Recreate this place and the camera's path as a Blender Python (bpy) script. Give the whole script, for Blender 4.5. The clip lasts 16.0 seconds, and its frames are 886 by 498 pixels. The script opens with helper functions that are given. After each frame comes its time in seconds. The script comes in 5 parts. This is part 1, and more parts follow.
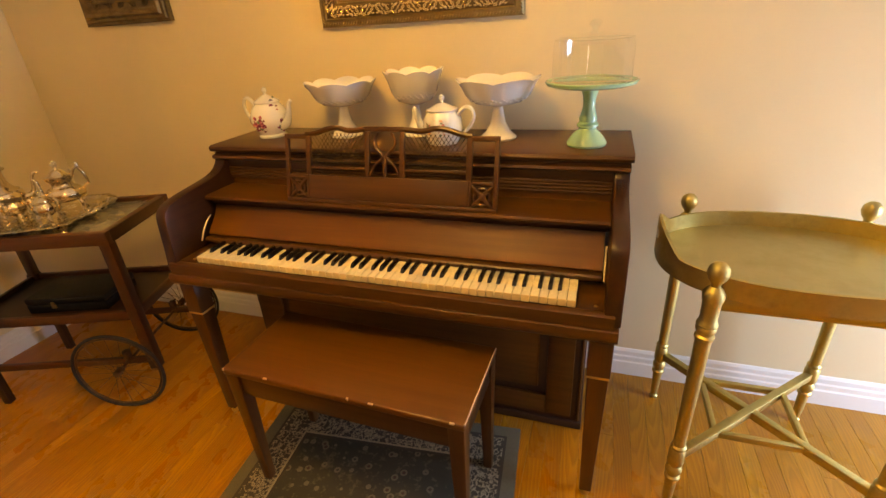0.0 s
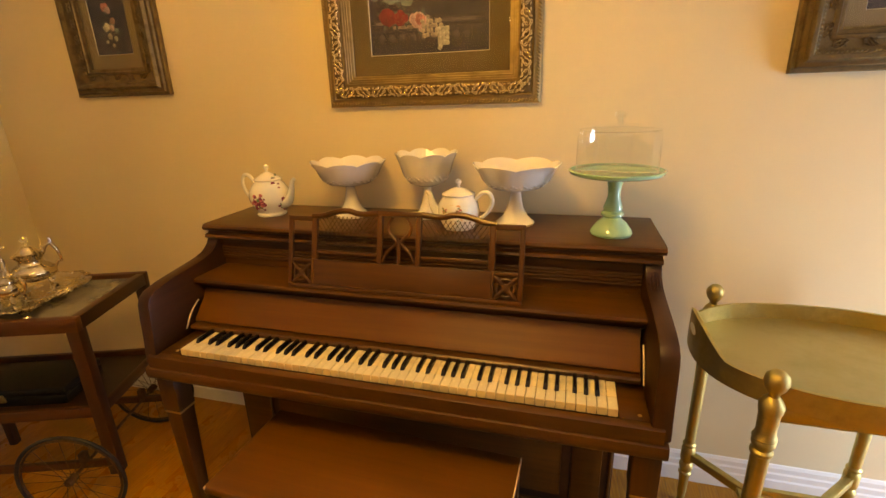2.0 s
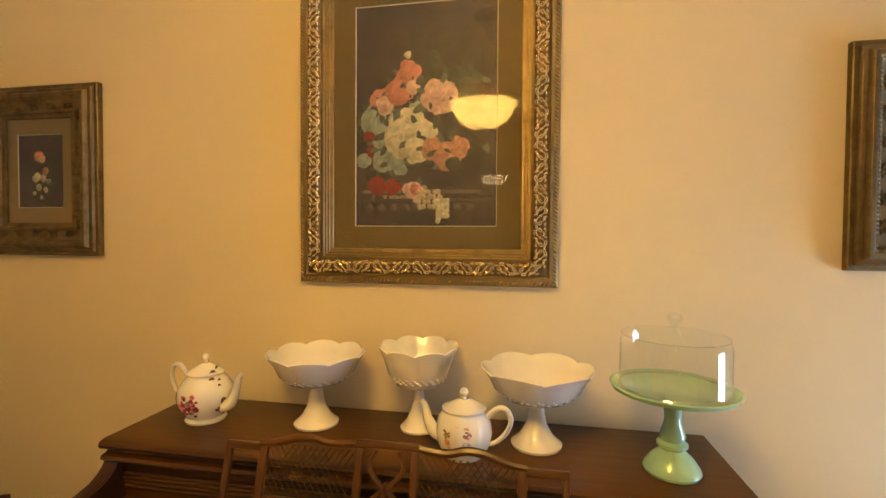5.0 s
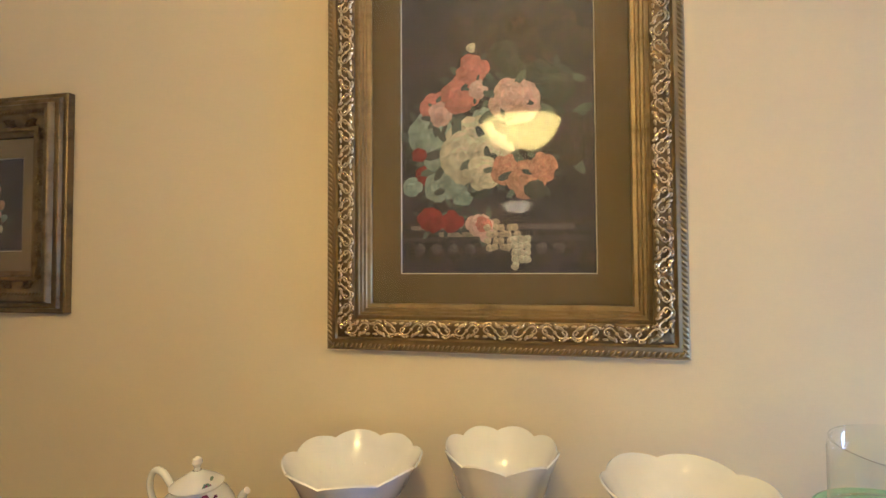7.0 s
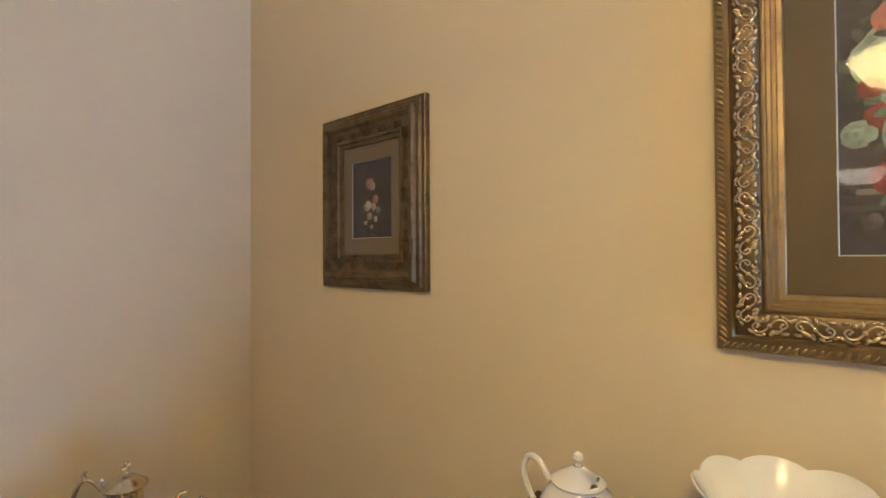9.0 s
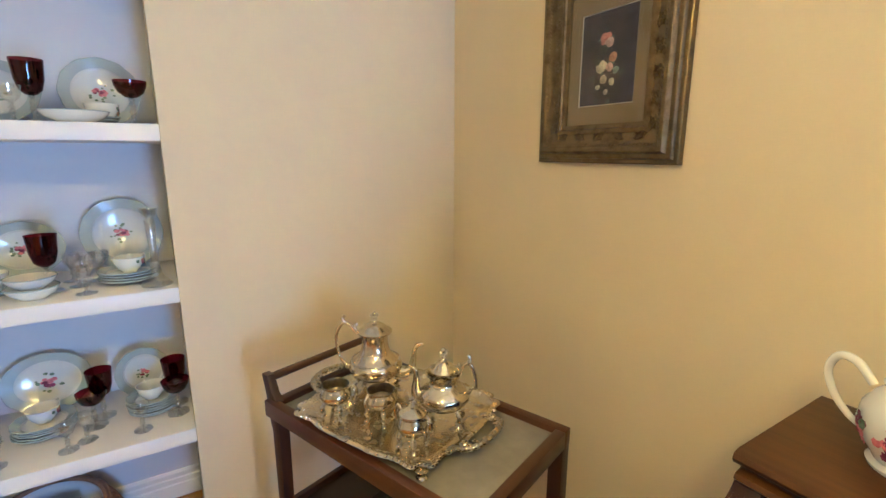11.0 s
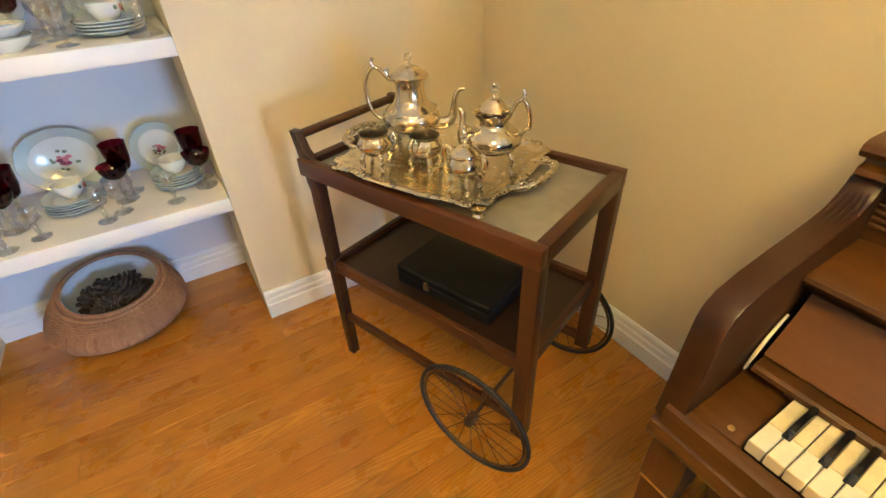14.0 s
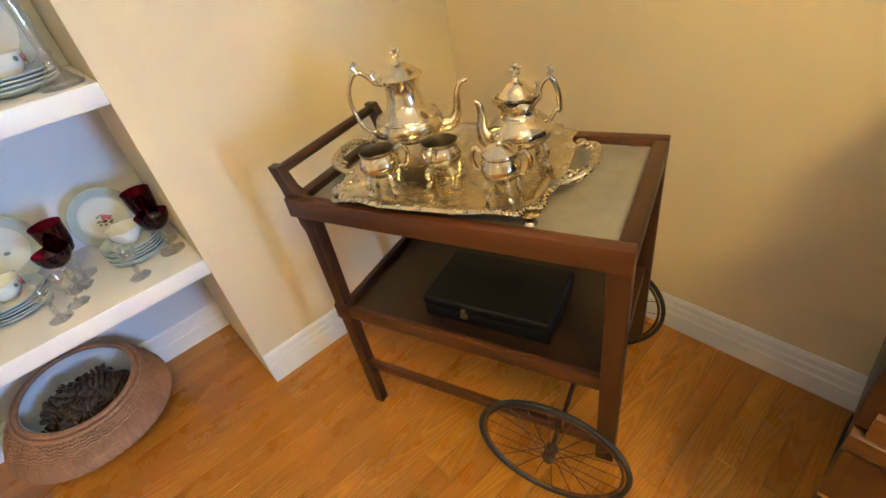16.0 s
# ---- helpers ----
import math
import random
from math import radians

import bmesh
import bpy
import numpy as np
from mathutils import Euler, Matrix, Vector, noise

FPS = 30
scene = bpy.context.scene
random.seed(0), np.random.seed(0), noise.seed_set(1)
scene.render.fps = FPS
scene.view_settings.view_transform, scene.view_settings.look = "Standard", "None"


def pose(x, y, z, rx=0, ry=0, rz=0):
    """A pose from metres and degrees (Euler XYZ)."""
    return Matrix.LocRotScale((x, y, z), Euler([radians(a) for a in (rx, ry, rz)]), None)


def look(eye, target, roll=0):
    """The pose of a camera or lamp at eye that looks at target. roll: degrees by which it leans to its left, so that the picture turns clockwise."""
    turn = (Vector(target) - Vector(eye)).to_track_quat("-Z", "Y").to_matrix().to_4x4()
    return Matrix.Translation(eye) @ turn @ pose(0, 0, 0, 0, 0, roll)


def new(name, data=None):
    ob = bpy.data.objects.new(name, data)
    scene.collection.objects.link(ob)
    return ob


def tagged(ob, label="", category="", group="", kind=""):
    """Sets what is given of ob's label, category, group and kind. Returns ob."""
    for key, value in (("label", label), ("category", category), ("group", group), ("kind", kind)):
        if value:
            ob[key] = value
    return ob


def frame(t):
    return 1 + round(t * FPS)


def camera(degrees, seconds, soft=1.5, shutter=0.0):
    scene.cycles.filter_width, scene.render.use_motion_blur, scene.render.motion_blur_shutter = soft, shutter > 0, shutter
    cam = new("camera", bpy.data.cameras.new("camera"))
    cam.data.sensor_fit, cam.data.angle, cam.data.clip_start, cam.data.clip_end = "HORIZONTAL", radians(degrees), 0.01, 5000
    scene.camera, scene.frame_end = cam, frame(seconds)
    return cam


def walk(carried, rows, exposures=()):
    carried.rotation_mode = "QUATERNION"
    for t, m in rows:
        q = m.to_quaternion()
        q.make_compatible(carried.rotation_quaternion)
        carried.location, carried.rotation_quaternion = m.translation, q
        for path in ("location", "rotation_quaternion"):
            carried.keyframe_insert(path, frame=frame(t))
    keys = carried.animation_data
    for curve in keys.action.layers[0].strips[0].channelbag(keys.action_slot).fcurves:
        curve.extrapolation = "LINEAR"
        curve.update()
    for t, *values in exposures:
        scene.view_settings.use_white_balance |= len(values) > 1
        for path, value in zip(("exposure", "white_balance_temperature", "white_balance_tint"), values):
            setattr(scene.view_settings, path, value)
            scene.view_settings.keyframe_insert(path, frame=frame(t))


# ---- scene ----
cam = camera(87.8, 16.0)
PATH = [
    (0, (0.011, -0.111, 1.367), (-0.594, 1.583, 0.493), -3.7),
    (0.5, (-0.015, -0.106, 1.364), (-0.693, 1.561, 0.491), -3.5),
    (1, (-0.032, -0.097, 1.369), (-0.707, 1.588, 0.528), -3.3),
    (1.5, (-0.08, -0.063, 1.38), (-0.686, 1.688, 0.626), -2.6),
    (2, (-0.144, -0.025, 1.405), (-0.664, 1.803, 0.78), -1.7),
    (2.5, (-0.179, -0.025, 1.426), (-0.622, 1.864, 0.941), -1.0),
    (3, (-0.203, -0.022, 1.453), (-0.597, 1.908, 1.104), -0.5),
    (3.5, (-0.221, 0.024, 1.486), (-0.635, 1.968, 1.261), 0.4),
    (4, (-0.236, 0.127, 1.505), (-0.693, 2.067, 1.343), 0.5),
    (6.5, (-0.519, 0.49, 1.546), (-0.701, 2.481, 1.598), -0.4),
    (7, (-0.551, 0.588, 1.569), (-0.922, 2.552, 1.628), -0.3),
    (7.5, (-0.578, 0.647, 1.565), (-1.165, 2.557, 1.656), -0.5),
    (8, (-0.618, 0.658, 1.558), (-1.437, 2.48, 1.651), -0.3),
    (8.5, (-0.708, 0.628, 1.553), (-1.761, 2.327, 1.616), -0.1),
    (9, (-0.838, 0.595, 1.55), (-2.12, 2.13, 1.576), -0.3),
    (9.5, (-0.944, 0.568, 1.527), (-2.419, 1.919, 1.492), -0.7),
    (10, (-0.993, 0.519, 1.511), (-2.593, 1.709, 1.356), -0.8),
    (12.5, (-1.095, 0.459, 1.394), (-2.692, 1.403, 0.646), -1.0),
    (13, (-1.127, 0.419, 1.362), (-2.657, 1.359, 0.482), -0.9),
    (13.5, (-1.138, 0.408, 1.334), (-2.604, 1.318, 0.323), -0.7),
    (14, (-1.141, 0.422, 1.287), (-2.542, 1.245, 0.121), -2.7),
    (14.5, (-1.157, 0.468, 1.26), (-2.555, 1.185, 0.022), -5.4),
    (15, (-1.191, 0.501, 1.239), (-2.613, 1.209, 0.023), -7.4),
    (15.5, (-1.27, 0.481, 1.228), (-2.644, 1.321, 0.042), -8.5),
    (16, (-1.385, 0.388, 1.235), (-2.692, 1.344, 0.061), -11.4),
]
walk(cam, [(t, look(eye, target, roll)) for t, eye, target, roll in PATH], [(0, -0.21, 9900, 18), (3.5, -0.45, 11300, 13), (4.2, -0.45, 10400, 12), (6.3, -0.43, 5950, 8), (8, -0.38, 5050, 7), (9, -0.42, 5050, 9), (10, -0.07, 5080, 5), (12.5, 0.39, 5340, -2), (14.5, 0.58, 5920, -1), (16, 0.62, 5560, -1)])


import bmesh
from mathutils import Vector, Matrix
scene = bpy.context.scene
rng = random.Random(7)

# ---- light ----
world = bpy.data.worlds.new("world")
scene.world = world
world.use_nodes = True
wn = world.node_tree.nodes
sky = wn.new("ShaderNodeTexSky")
sky.sky_type, sky.sun_disc, sky.sun_elevation, sky.sun_rotation = "NISHITA", False, radians(30), radians(120)
wn["Background"].inputs["Strength"].default_value = 0.1
world.node_tree.links.new(sky.outputs["Color"], wn["Background"].inputs["Color"])


def window_light(name, m, w, h, power, colour):
    lamp = bpy.data.lights.new(name, "AREA")
    lamp.shape, lamp.size, lamp.size_y, lamp.energy, lamp.color = "RECTANGLE", w, h, power, colour
    ob = new(name, lamp)
    ob.matrix_world = m
    return ob


WINDOW_POWER, LAMP_GLOW, LAMP2_GLOW, BULB_GLOW = 103.0, 70.0, 20.0, 450.0
window_light("window_daylight", pose(2.12, 1.02, 0.70, 0, 90, 0), 1.2, 0.66, WINDOW_POWER, (0.36, 0.56, 1.0))


# ---- materials ----
class Nodes:
    """A node material under construction."""
    def __init__(self, name):
        self.mat = bpy.data.materials.new(name)
        self.mat.use_nodes = True
        self.t = self.mat.node_tree
        self.bsdf = self.t.nodes["Principled BSDF"]

    def add(self, kind, ins=None, operation="", blend=""):
        n = self.t.nodes.new(kind)
        if operation:
            n.operation = operation
        if blend:
            n.data_type, n.blend_type = "RGBA", blend
        for k, v in (ins or {}).items():
            self.put(n.inputs[k], v)
        return n

    def put(self, socket, v):
        if isinstance(v, bpy.types.NodeSocket):
            self.t.links.new(v, socket)
        elif isinstance(v, tuple) and len(v) == 3 and socket.type == "RGBA":
            socket.default_value = (*v, 1)
        else:
            socket.default_value = v

    def coords(self, stretch=(1, 1, 1), shift=None):
        c = self.add("ShaderNodeTexCoord").outputs["Object"]
        if shift is not None:
            c = self.add("ShaderNodeVectorMath", {0: c, 1: shift}, operation="ADD").outputs[0]
        return self.add("ShaderNodeMapping", {"Vector": c, "Scale": stretch}).outputs["Vector"]

    def noise(self, vec, scale, detail=4, rough=0.6):
        return self.add("ShaderNodeTexNoise", {"Vector": vec, "Scale": scale, "Detail": detail, "Roughness": rough}).outputs["Fac"]

    def ramp(self, fac, lo, hi, a=0.0, b=1.0):
        return self.add("ShaderNodeMapRange", {"Value": fac, "From Min": lo, "From Max": hi, "To Min": a, "To Max": b}).outputs["Result"]

    def mix(self, fac, a, b, mode="MIX"):
        n = self.add("ShaderNodeMix", blend=mode)
        self.put(n.inputs[0], fac)
        self.put(n.inputs[6], a)
        self.put(n.inputs[7], b)
        return n.outputs[2]

    def math(self, op, a, b=0.0):
        return self.add("ShaderNodeMath", {0: a, 1: b}, operation=op).outputs[0]

    def bump(self, height, strength, dist=0.002):
        n = self.add("ShaderNodeBump", {"Height": height, "Strength": strength, "Distance": dist})
        self.put(self.bsdf.inputs["Normal"], n.outputs["Normal"])

    def setup(self, **ins):
        names = {"colour": "Base Color", "rough": "Roughness", "metal": "Metallic", "coat": "Coat Weight", "coat_rough": "Coat Roughness", "spec": "Specular IOR Level"}
        for k, v in ins.items():
            self.put(self.bsdf.inputs[names[k]], v)
        return self.mat


def paint(name, c, rough=0.5, var=0.08, scale=2.5, bump=0.15, bscale=220, metal=0.0, spec=0.5, coat=0.0):
    n = Nodes(name)
    v = n.coords()
    big, small = n.noise(v, scale), n.noise(v, bscale, 2)
    dark = tuple(x * (1 - var) for x in c)
    light = tuple(min(1, x * (1 + var)) for x in c)
    col = n.mix(n.ramp(big, 0.3, 0.7), dark, light)
    n.bump(small, bump, 0.001)
    return n.setup(colour=col, rough=n.ramp(n.noise(v, scale * 7), 0.3, 0.7, rough * 0.85, min(1, rough * 1.15)), metal=metal, spec=spec, coat=coat)


def wood(name, dark, light, axis=0, rough=0.35, coat=0.3, fine=60, spec=0.5):
    n = Nodes(name)
    st = [fine, fine, fine]
    st[axis] = fine * 0.045
    v = n.coords(tuple(st))
    v2 = n.coords(tuple(x * 0.16 for x in st))
    grain, broad = n.noise(v, 1.0, 5, 0.65), n.noise(v2, 1.0, 3, 0.5)
    f = n.math("ADD", n.math("MULTIPLY", n.ramp(grain, 0.3, 0.7), 0.45), n.math("MULTIPLY", n.ramp(broad, 0.15, 0.85), 0.55))
    col = n.mix(f, dark, light)
    n.bump(grain, 0.05, 0.001)
    wear = n.noise(n.coords(), 5.0, 4)
    return n.setup(colour=col, rough=n.ramp(wear, 0.3, 0.7, rough * 0.92, rough * 1.1), coat=coat, coat_rough=0.2, spec=spec)


def metal(name, c, rough=0.25, tarnish=None, scale=30, amount=0.5, bump=0.1):
    n = Nodes(name)
    v = n.coords()
    f = n.ramp(n.noise(v, scale, 5, 0.65), 0.45, 0.75, 0, amount)
    col = n.mix(f, c, tarnish or tuple(x * 0.45 for x in c))
    n.bump(n.noise(v, scale * 6, 2), bump, 0.0006)
    return n.setup(colour=col, rough=n.ramp(f, 0, amount, rough, min(1, rough * 1.9)), metal=1.0)


def thin_glass(name, tint=(1, 1, 1), f0=0.04, rough=0.02):
    """Clear sheet glass: light passes, tinted, and a gloss that grows towards the edges."""
    n = Nodes(name)
    out = n.t.nodes["Material Output"]
    n.t.nodes.remove(n.bsdf)
    tr = n.add("ShaderNodeBsdfTransparent", {"Color": tint})
    gl = n.add("ShaderNodeBsdfGlossy", {"Color": (1, 1, 1), "Roughness": rough})
    facing = n.add("ShaderNodeLayerWeight", {"Blend": 0.5}).outputs["Facing"]
    fac = n.math("ADD", f0, n.math("MULTIPLY", 1 - f0, n.math("POWER", facing, 5.0)))
    mx = n.add("ShaderNodeMixShader", {0: fac, 1: tr.outputs[0], 2: gl.outputs[0]})
    n.t.links.new(mx.outputs[0], out.inputs["Surface"])
    return n.mat


def hazy_glass(name, c, clear, rough):
    """Sheet glass: a mottled matt film, coloured as a reflection, over clear glass."""
    n = Nodes(name)
    out = n.t.nodes["Material Output"]
    v = n.coords()
    n.setup(colour=n.mix(n.ramp(n.noise(v, 7), 0.35, 0.7), c, tuple(x * 0.7 for x in c)), rough=rough)
    tr = n.add("ShaderNodeBsdfTransparent", {"Color": (0.85, 0.86, 0.84)})
    fac = n.ramp(n.noise(v, 12), 0.3, 0.7, 1 - clear, 1 - clear * 0.8)
    mx = n.add("ShaderNodeMixShader", {0: fac, 1: tr.outputs[0], 2: n.bsdf.outputs[0]})
    n.t.links.new(mx.outputs[0], out.inputs["Surface"])
    return n.mat


def glow(name, c, strength):
    n = Nodes(name)
    v = n.coords((30, 30, 4))
    f = n.ramp(n.noise(v, 1.0), 0.3, 0.7, 0.75, 1.1)
    n.setup(colour=(0.8, 0.7, 0.5), rough=0.4)
    n.put(n.bsdf.inputs["Emission Color"], c)
    n.put(n.bsdf.inputs["Emission Strength"], n.math("MULTIPLY", f, strength))
    return n.mat


def wall_paint(name, c):
    n = Nodes(name)
    v = n.coords()
    weave = n.math("ADD", n.noise(n.coords((90, 90, 900)), 1.0, 2), n.noise(n.coords((900, 900, 90)), 1.0, 2))
    col = n.mix(n.ramp(n.noise(v, 1.3, 5), 0.3, 0.7), tuple(x * 0.955 for x in c), tuple(min(1, x * 1.03) for x in c))
    col = n.mix(n.ramp(weave, 0.75, 1.25, 0, 0.14), col, tuple(x * 0.8 for x in c))
    n.bump(weave, 0.25, 0.0012)
    return n.setup(colour=col, rough=0.82, spec=0.25)


MW = wall_paint("wall_paint_cream", (0.74, 0.63, 0.415))
MALC = paint("alcove_paint", (0.74, 0.74, 0.74), 0.7, 0.03)
MCEIL = paint("ceiling_white", (0.8, 0.78, 0.74), 0.9, 0.03)
MTRIM = paint("white_gloss_trim", (0.8, 0.79, 0.77), 0.35, 0.03, bump=0.05)
MSHELF = paint("white_shelf", (0.82, 0.79, 0.73), 0.4, 0.03, bump=0.05)
def oak(name, source, output, figure=0.48):
    """Plain-sawn oak: long ovals of growth rings, pores and a tone of its own for each board."""
    n = Nodes(name)
    r = n.add(source).outputs[output]
    p = n.add("ShaderNodeTexCoord").outputs["Object"]
    shift = n.add("ShaderNodeCombineXYZ", {0: n.math("MULTIPLY", r, 37.3), 1: n.math("MULTIPLY", r, 13.7), 2: n.math("MULTIPLY", r, 51.0)}).outputs[0]
    wob = n.noise(n.coords((9, 2.2, 9), shift), 1.0, 3, 0.5)
    wob2 = n.noise(n.coords((60, 9, 60), shift), 1.0, 3, 0.6)
    sep = n.add("ShaderNodeSeparateXYZ", {0: p})
    # boards differ in how far their heart lies off the face and where the ovals close
    off = n.math("MULTIPLY", n.math("SUBTRACT", n.math("FRACT", n.math("MULTIPLY", r, 7.0)), 0.5), 0.09)
    mid = n.math("MULTIPLY", n.math("FRACT", n.math("MULTIPLY", r, 19.0)), 0.9)
    u = n.math("ADD", n.math("ADD", sep.outputs[0], off), n.math("MULTIPLY", n.math("SUBTRACT", wob, 0.5), 0.045))
    v = n.math("MULTIPLY", n.math("SUBTRACT", sep.outputs[1], mid), 0.085)
    d = n.math("SQRT", n.math("ADD", n.math("MULTIPLY", u, u), n.math("MULTIPLY", v, v)))
    d = n.math("ADD", d, n.math("MULTIPLY", wob2, 0.004))
    saw = n.math("FRACT", n.math("MULTIPLY", d, 115.0))
    ring = n.math("MULTIPLY", n.ramp(saw, 0.0, 0.75), n.ramp(saw, 0.8, 1.0, 1.0, 0.0))
    pores = n.ramp(n.noise(n.coords((420, 14, 420), shift), 1.0, 3, 0.6), 0.42, 0.62)
    tone = n.noise(n.coords((7, 0.9, 7), shift), 1.0, 2)
    col = n.mix(n.ramp(tone, 0.3, 0.7), (0.46, 0.19, 0.017), (0.58, 0.275, 0.029))
    col = n.mix(n.math("MULTIPLY", ring, figure), col, (0.26, 0.088, 0.009))
    col = n.mix(n.math("MULTIPLY", pores, 0.22), col, (0.20, 0.068, 0.008))
    col = n.mix(n.ramp(n.math("FRACT", n.math("MULTIPLY", r, 5.0)), 0, 1, 0.0, 0.34), col, (0.27, 0.092, 0.010))
    n.bump(ring, 0.05, 0.0006)
    wear = n.noise(n.coords((3, 3, 3)), 1.0, 4)
    return n.setup(colour=col, rough=n.ramp(wear, 0.3, 0.7, 0.24, 0.34), coat=0.12, coat_rough=0.2, spec=0.4)


MOAK = oak("oak_floor", "ShaderNodeObjectInfo", "Random")
MGAP = paint("floor_joint", (0.13, 0.05, 0.012), 0.8)
MPX = wood("walnut_along_x", (0.030, 0.0112, 0.0022), (0.112, 0.043, 0.008), 0, 0.32, 0.14, 60, spec=0.35)
MPZ = wood("walnut_along_z", (0.033, 0.0115, 0.0026), (0.115, 0.042, 0.008), 2, 0.35, 0.1, 60, spec=0.35)
# same walnut, darkened in its colour for the shade on the side arms
MPY = wood("shaded_walnut_along_y", (0.015, 0.005, 0.0014), (0.048, 0.016, 0.0035), 1, 0.36, 0.06, 60, spec=0.35)
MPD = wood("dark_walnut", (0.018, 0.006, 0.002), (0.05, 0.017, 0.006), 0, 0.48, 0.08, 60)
MFALL = wood("red_walnut_fallboard", (0.078, 0.026, 0.004), (0.15, 0.056, 0.009), 0, 0.36, 0.1, 50, spec=0.35)
# long rails: lamplight put into the colour, redder and lighter than the uprights
MCARTLIT = wood("mahogany", (0.034, 0.010, 0.0025), (0.10, 0.031, 0.007), 0, 0.4, 0.12, 55)
MCARTZ = wood("mahogany_upright", (0.022, 0.007, 0.002), (0.062, 0.019, 0.005), 2, 0.42, 0.12, 55)
MCARTY = wood("mahogany_cross", (0.022, 0.007, 0.002), (0.062, 0.019, 0.005), 1, 0.42, 0.12, 55)
MCHIP = paint("bare_wood_chip", (0.6, 0.42, 0.25), 0.7)
MIVORY = paint("ivory_head", (0.80, 0.73, 0.55), 0.25, 0.03, 9, 0.03)
MIVORY2 = paint("yellowed_ivory", (0.78, 0.67, 0.42), 0.28, 0.04, 9, 0.03)
MIVSIDE = paint("ivory_front", (0.74, 0.58, 0.34), 0.4, 0.08, 20)
MEBONY = paint("ebony", (0.008, 0.008, 0.009), 0.22, 0.1, 20, 0.03)
MFELT = paint("dark_red_felt", (0.03, 0.01, 0.008), 0.95)
MBRASS = metal("aged_brass", (0.75, 0.55, 0.25), 0.3)
MMESH = metal("bronze_wire", (0.12, 0.085, 0.045), 0.55)
MGOLD = metal("brushed_gold_paint", (0.56, 0.45, 0.18), 0.4, (0.40, 0.31, 0.11), 18, 0.4)
# worn gold, its colour turned greener for the cool window it reflects
MGOLDTOP = metal("worn_gold_tray_cool_sheen", (0.50, 0.45, 0.23), 0.36, (0.44, 0.38, 0.21), 5, 0.35)
MGILT = metal("gilt_ornament", (0.66, 0.54, 0.33), 0.27, (0.30, 0.23, 0.12), 60, 0.6, 0.15)
MGILTD = metal("antique_gilt", (0.32, 0.24, 0.12), 0.42, (0.19, 0.14, 0.07), 22, 0.25, 0.1)
MGILTS = metal("antique_gilt_dull", (0.19, 0.140, 0.072), 0.46, (0.11, 0.08, 0.04), 22, 0.45, 0.15)
MMAT = paint("bronze_mat_board", (0.138, 0.096, 0.036), 0.75, 0.06, 3, 0.02, 500)
MBED = metal("dark_gilt_ground", (0.20, 0.145, 0.074), 0.5, (0.11, 0.08, 0.04), 30, 0.5, 0.1)
MMATG = paint("taupe_mat_board", (0.21, 0.158, 0.085), 0.75, 0.06, 3, 0.02, 500)
MBEV = paint("mat_bevel", (0.52, 0.46, 0.36), 0.8)
MPRINT = paint("print_dark_ground", (0.046, 0.036, 0.040), 0.55, 0.6, 9, 0.0)
MGLASS = thin_glass("clear_glass", (0.975, 0.98, 0.975), 0.12, 0.03)
MPANE = thin_glass("picture_glass", (0.97, 0.98, 0.97), 0.0115, 0.02)
MCRYST = thin_glass("cut_crystal", (0.86, 0.87, 0.86), 0.2, 0.06)
MRUBY = thin_glass("ruby_glass", (0.17, 0.003, 0.016), 0.035, 0.03)
# beige film painted in for the wall mirrored in the cart top
MTOPGL = hazy_glass("table_glass", (0.40, 0.38, 0.32), 0.42, 0.22)
MMILK = paint("milk_glass", (0.84, 0.82, 0.76), 0.16, 0.02, 20, 0.02, coat=0.4)
MCHINA = paint("white_china", (0.80, 0.78, 0.72), 0.14, 0.02, 20, 0.02, coat=0.5)
MPLATE = paint("greyish_china", (0.66, 0.67, 0.63), 0.16, 0.02, 20, 0.02, coat=0.4)
MCHRIM = paint("pale_blue_grey_glaze", (0.42, 0.48, 0.47), 0.14, 0.04, 20, 0.02, coat=0.5)
MPLUM = paint("plum_transfer", (0.22, 0.045, 0.09), 0.25, 0.5, 90)
MROSE = paint("rose_transfer", (0.55, 0.17, 0.20), 0.25, 0.4, 90)
MPEACH = paint("peach_transfer", (0.72, 0.42, 0.22), 0.2, 0.3, 60)
MLEAFT = paint("green_transfer", (0.17, 0.22, 0.14), 0.25, 0.4, 90)
MJADE = paint("jade_glaze", (0.32, 0.56, 0.36), 0.14, 0.05, 20, 0.02, coat=0.5)
MSILV = metal("polished_silver", (0.72, 0.635, 0.46), 0.15, (0.32, 0.24, 0.13), 26, 0.6, 0.08)
# bowl insides: dim inner reflections put into a darker silver colour
MSILVD = metal("shaded_silver_inside", (0.20, 0.165, 0.11), 0.4, (0.08, 0.06, 0.04), 30, 0.6, 0.05)
MSILVE = metal("engraved_silver", (0.60, 0.53, 0.40), 0.24, (0.17, 0.13, 0.075), 90, 0.7, 0.5)
MSILVT = metal("tray_silver", (0.70, 0.62, 0.45), 0.2, (0.36, 0.28, 0.16), 35, 0.55, 0.15)
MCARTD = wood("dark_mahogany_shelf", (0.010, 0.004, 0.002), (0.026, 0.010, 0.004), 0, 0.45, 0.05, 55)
MBLACK = paint("black_leatherette", (0.006, 0.006, 0.006), 0.5, 0.2, 30, 0.3, 400, spec=0.25)
MRUBBER = paint("black_rubber", (0.015, 0.014, 0.013), 0.6)
MSPOKE = metal("rusty_spoke", (0.16, 0.10, 0.06), 0.5)
MWICK = wood("wicker", (0.17, 0.075, 0.035), (0.42, 0.22, 0.11), 2, 0.6, 0.0, 120)
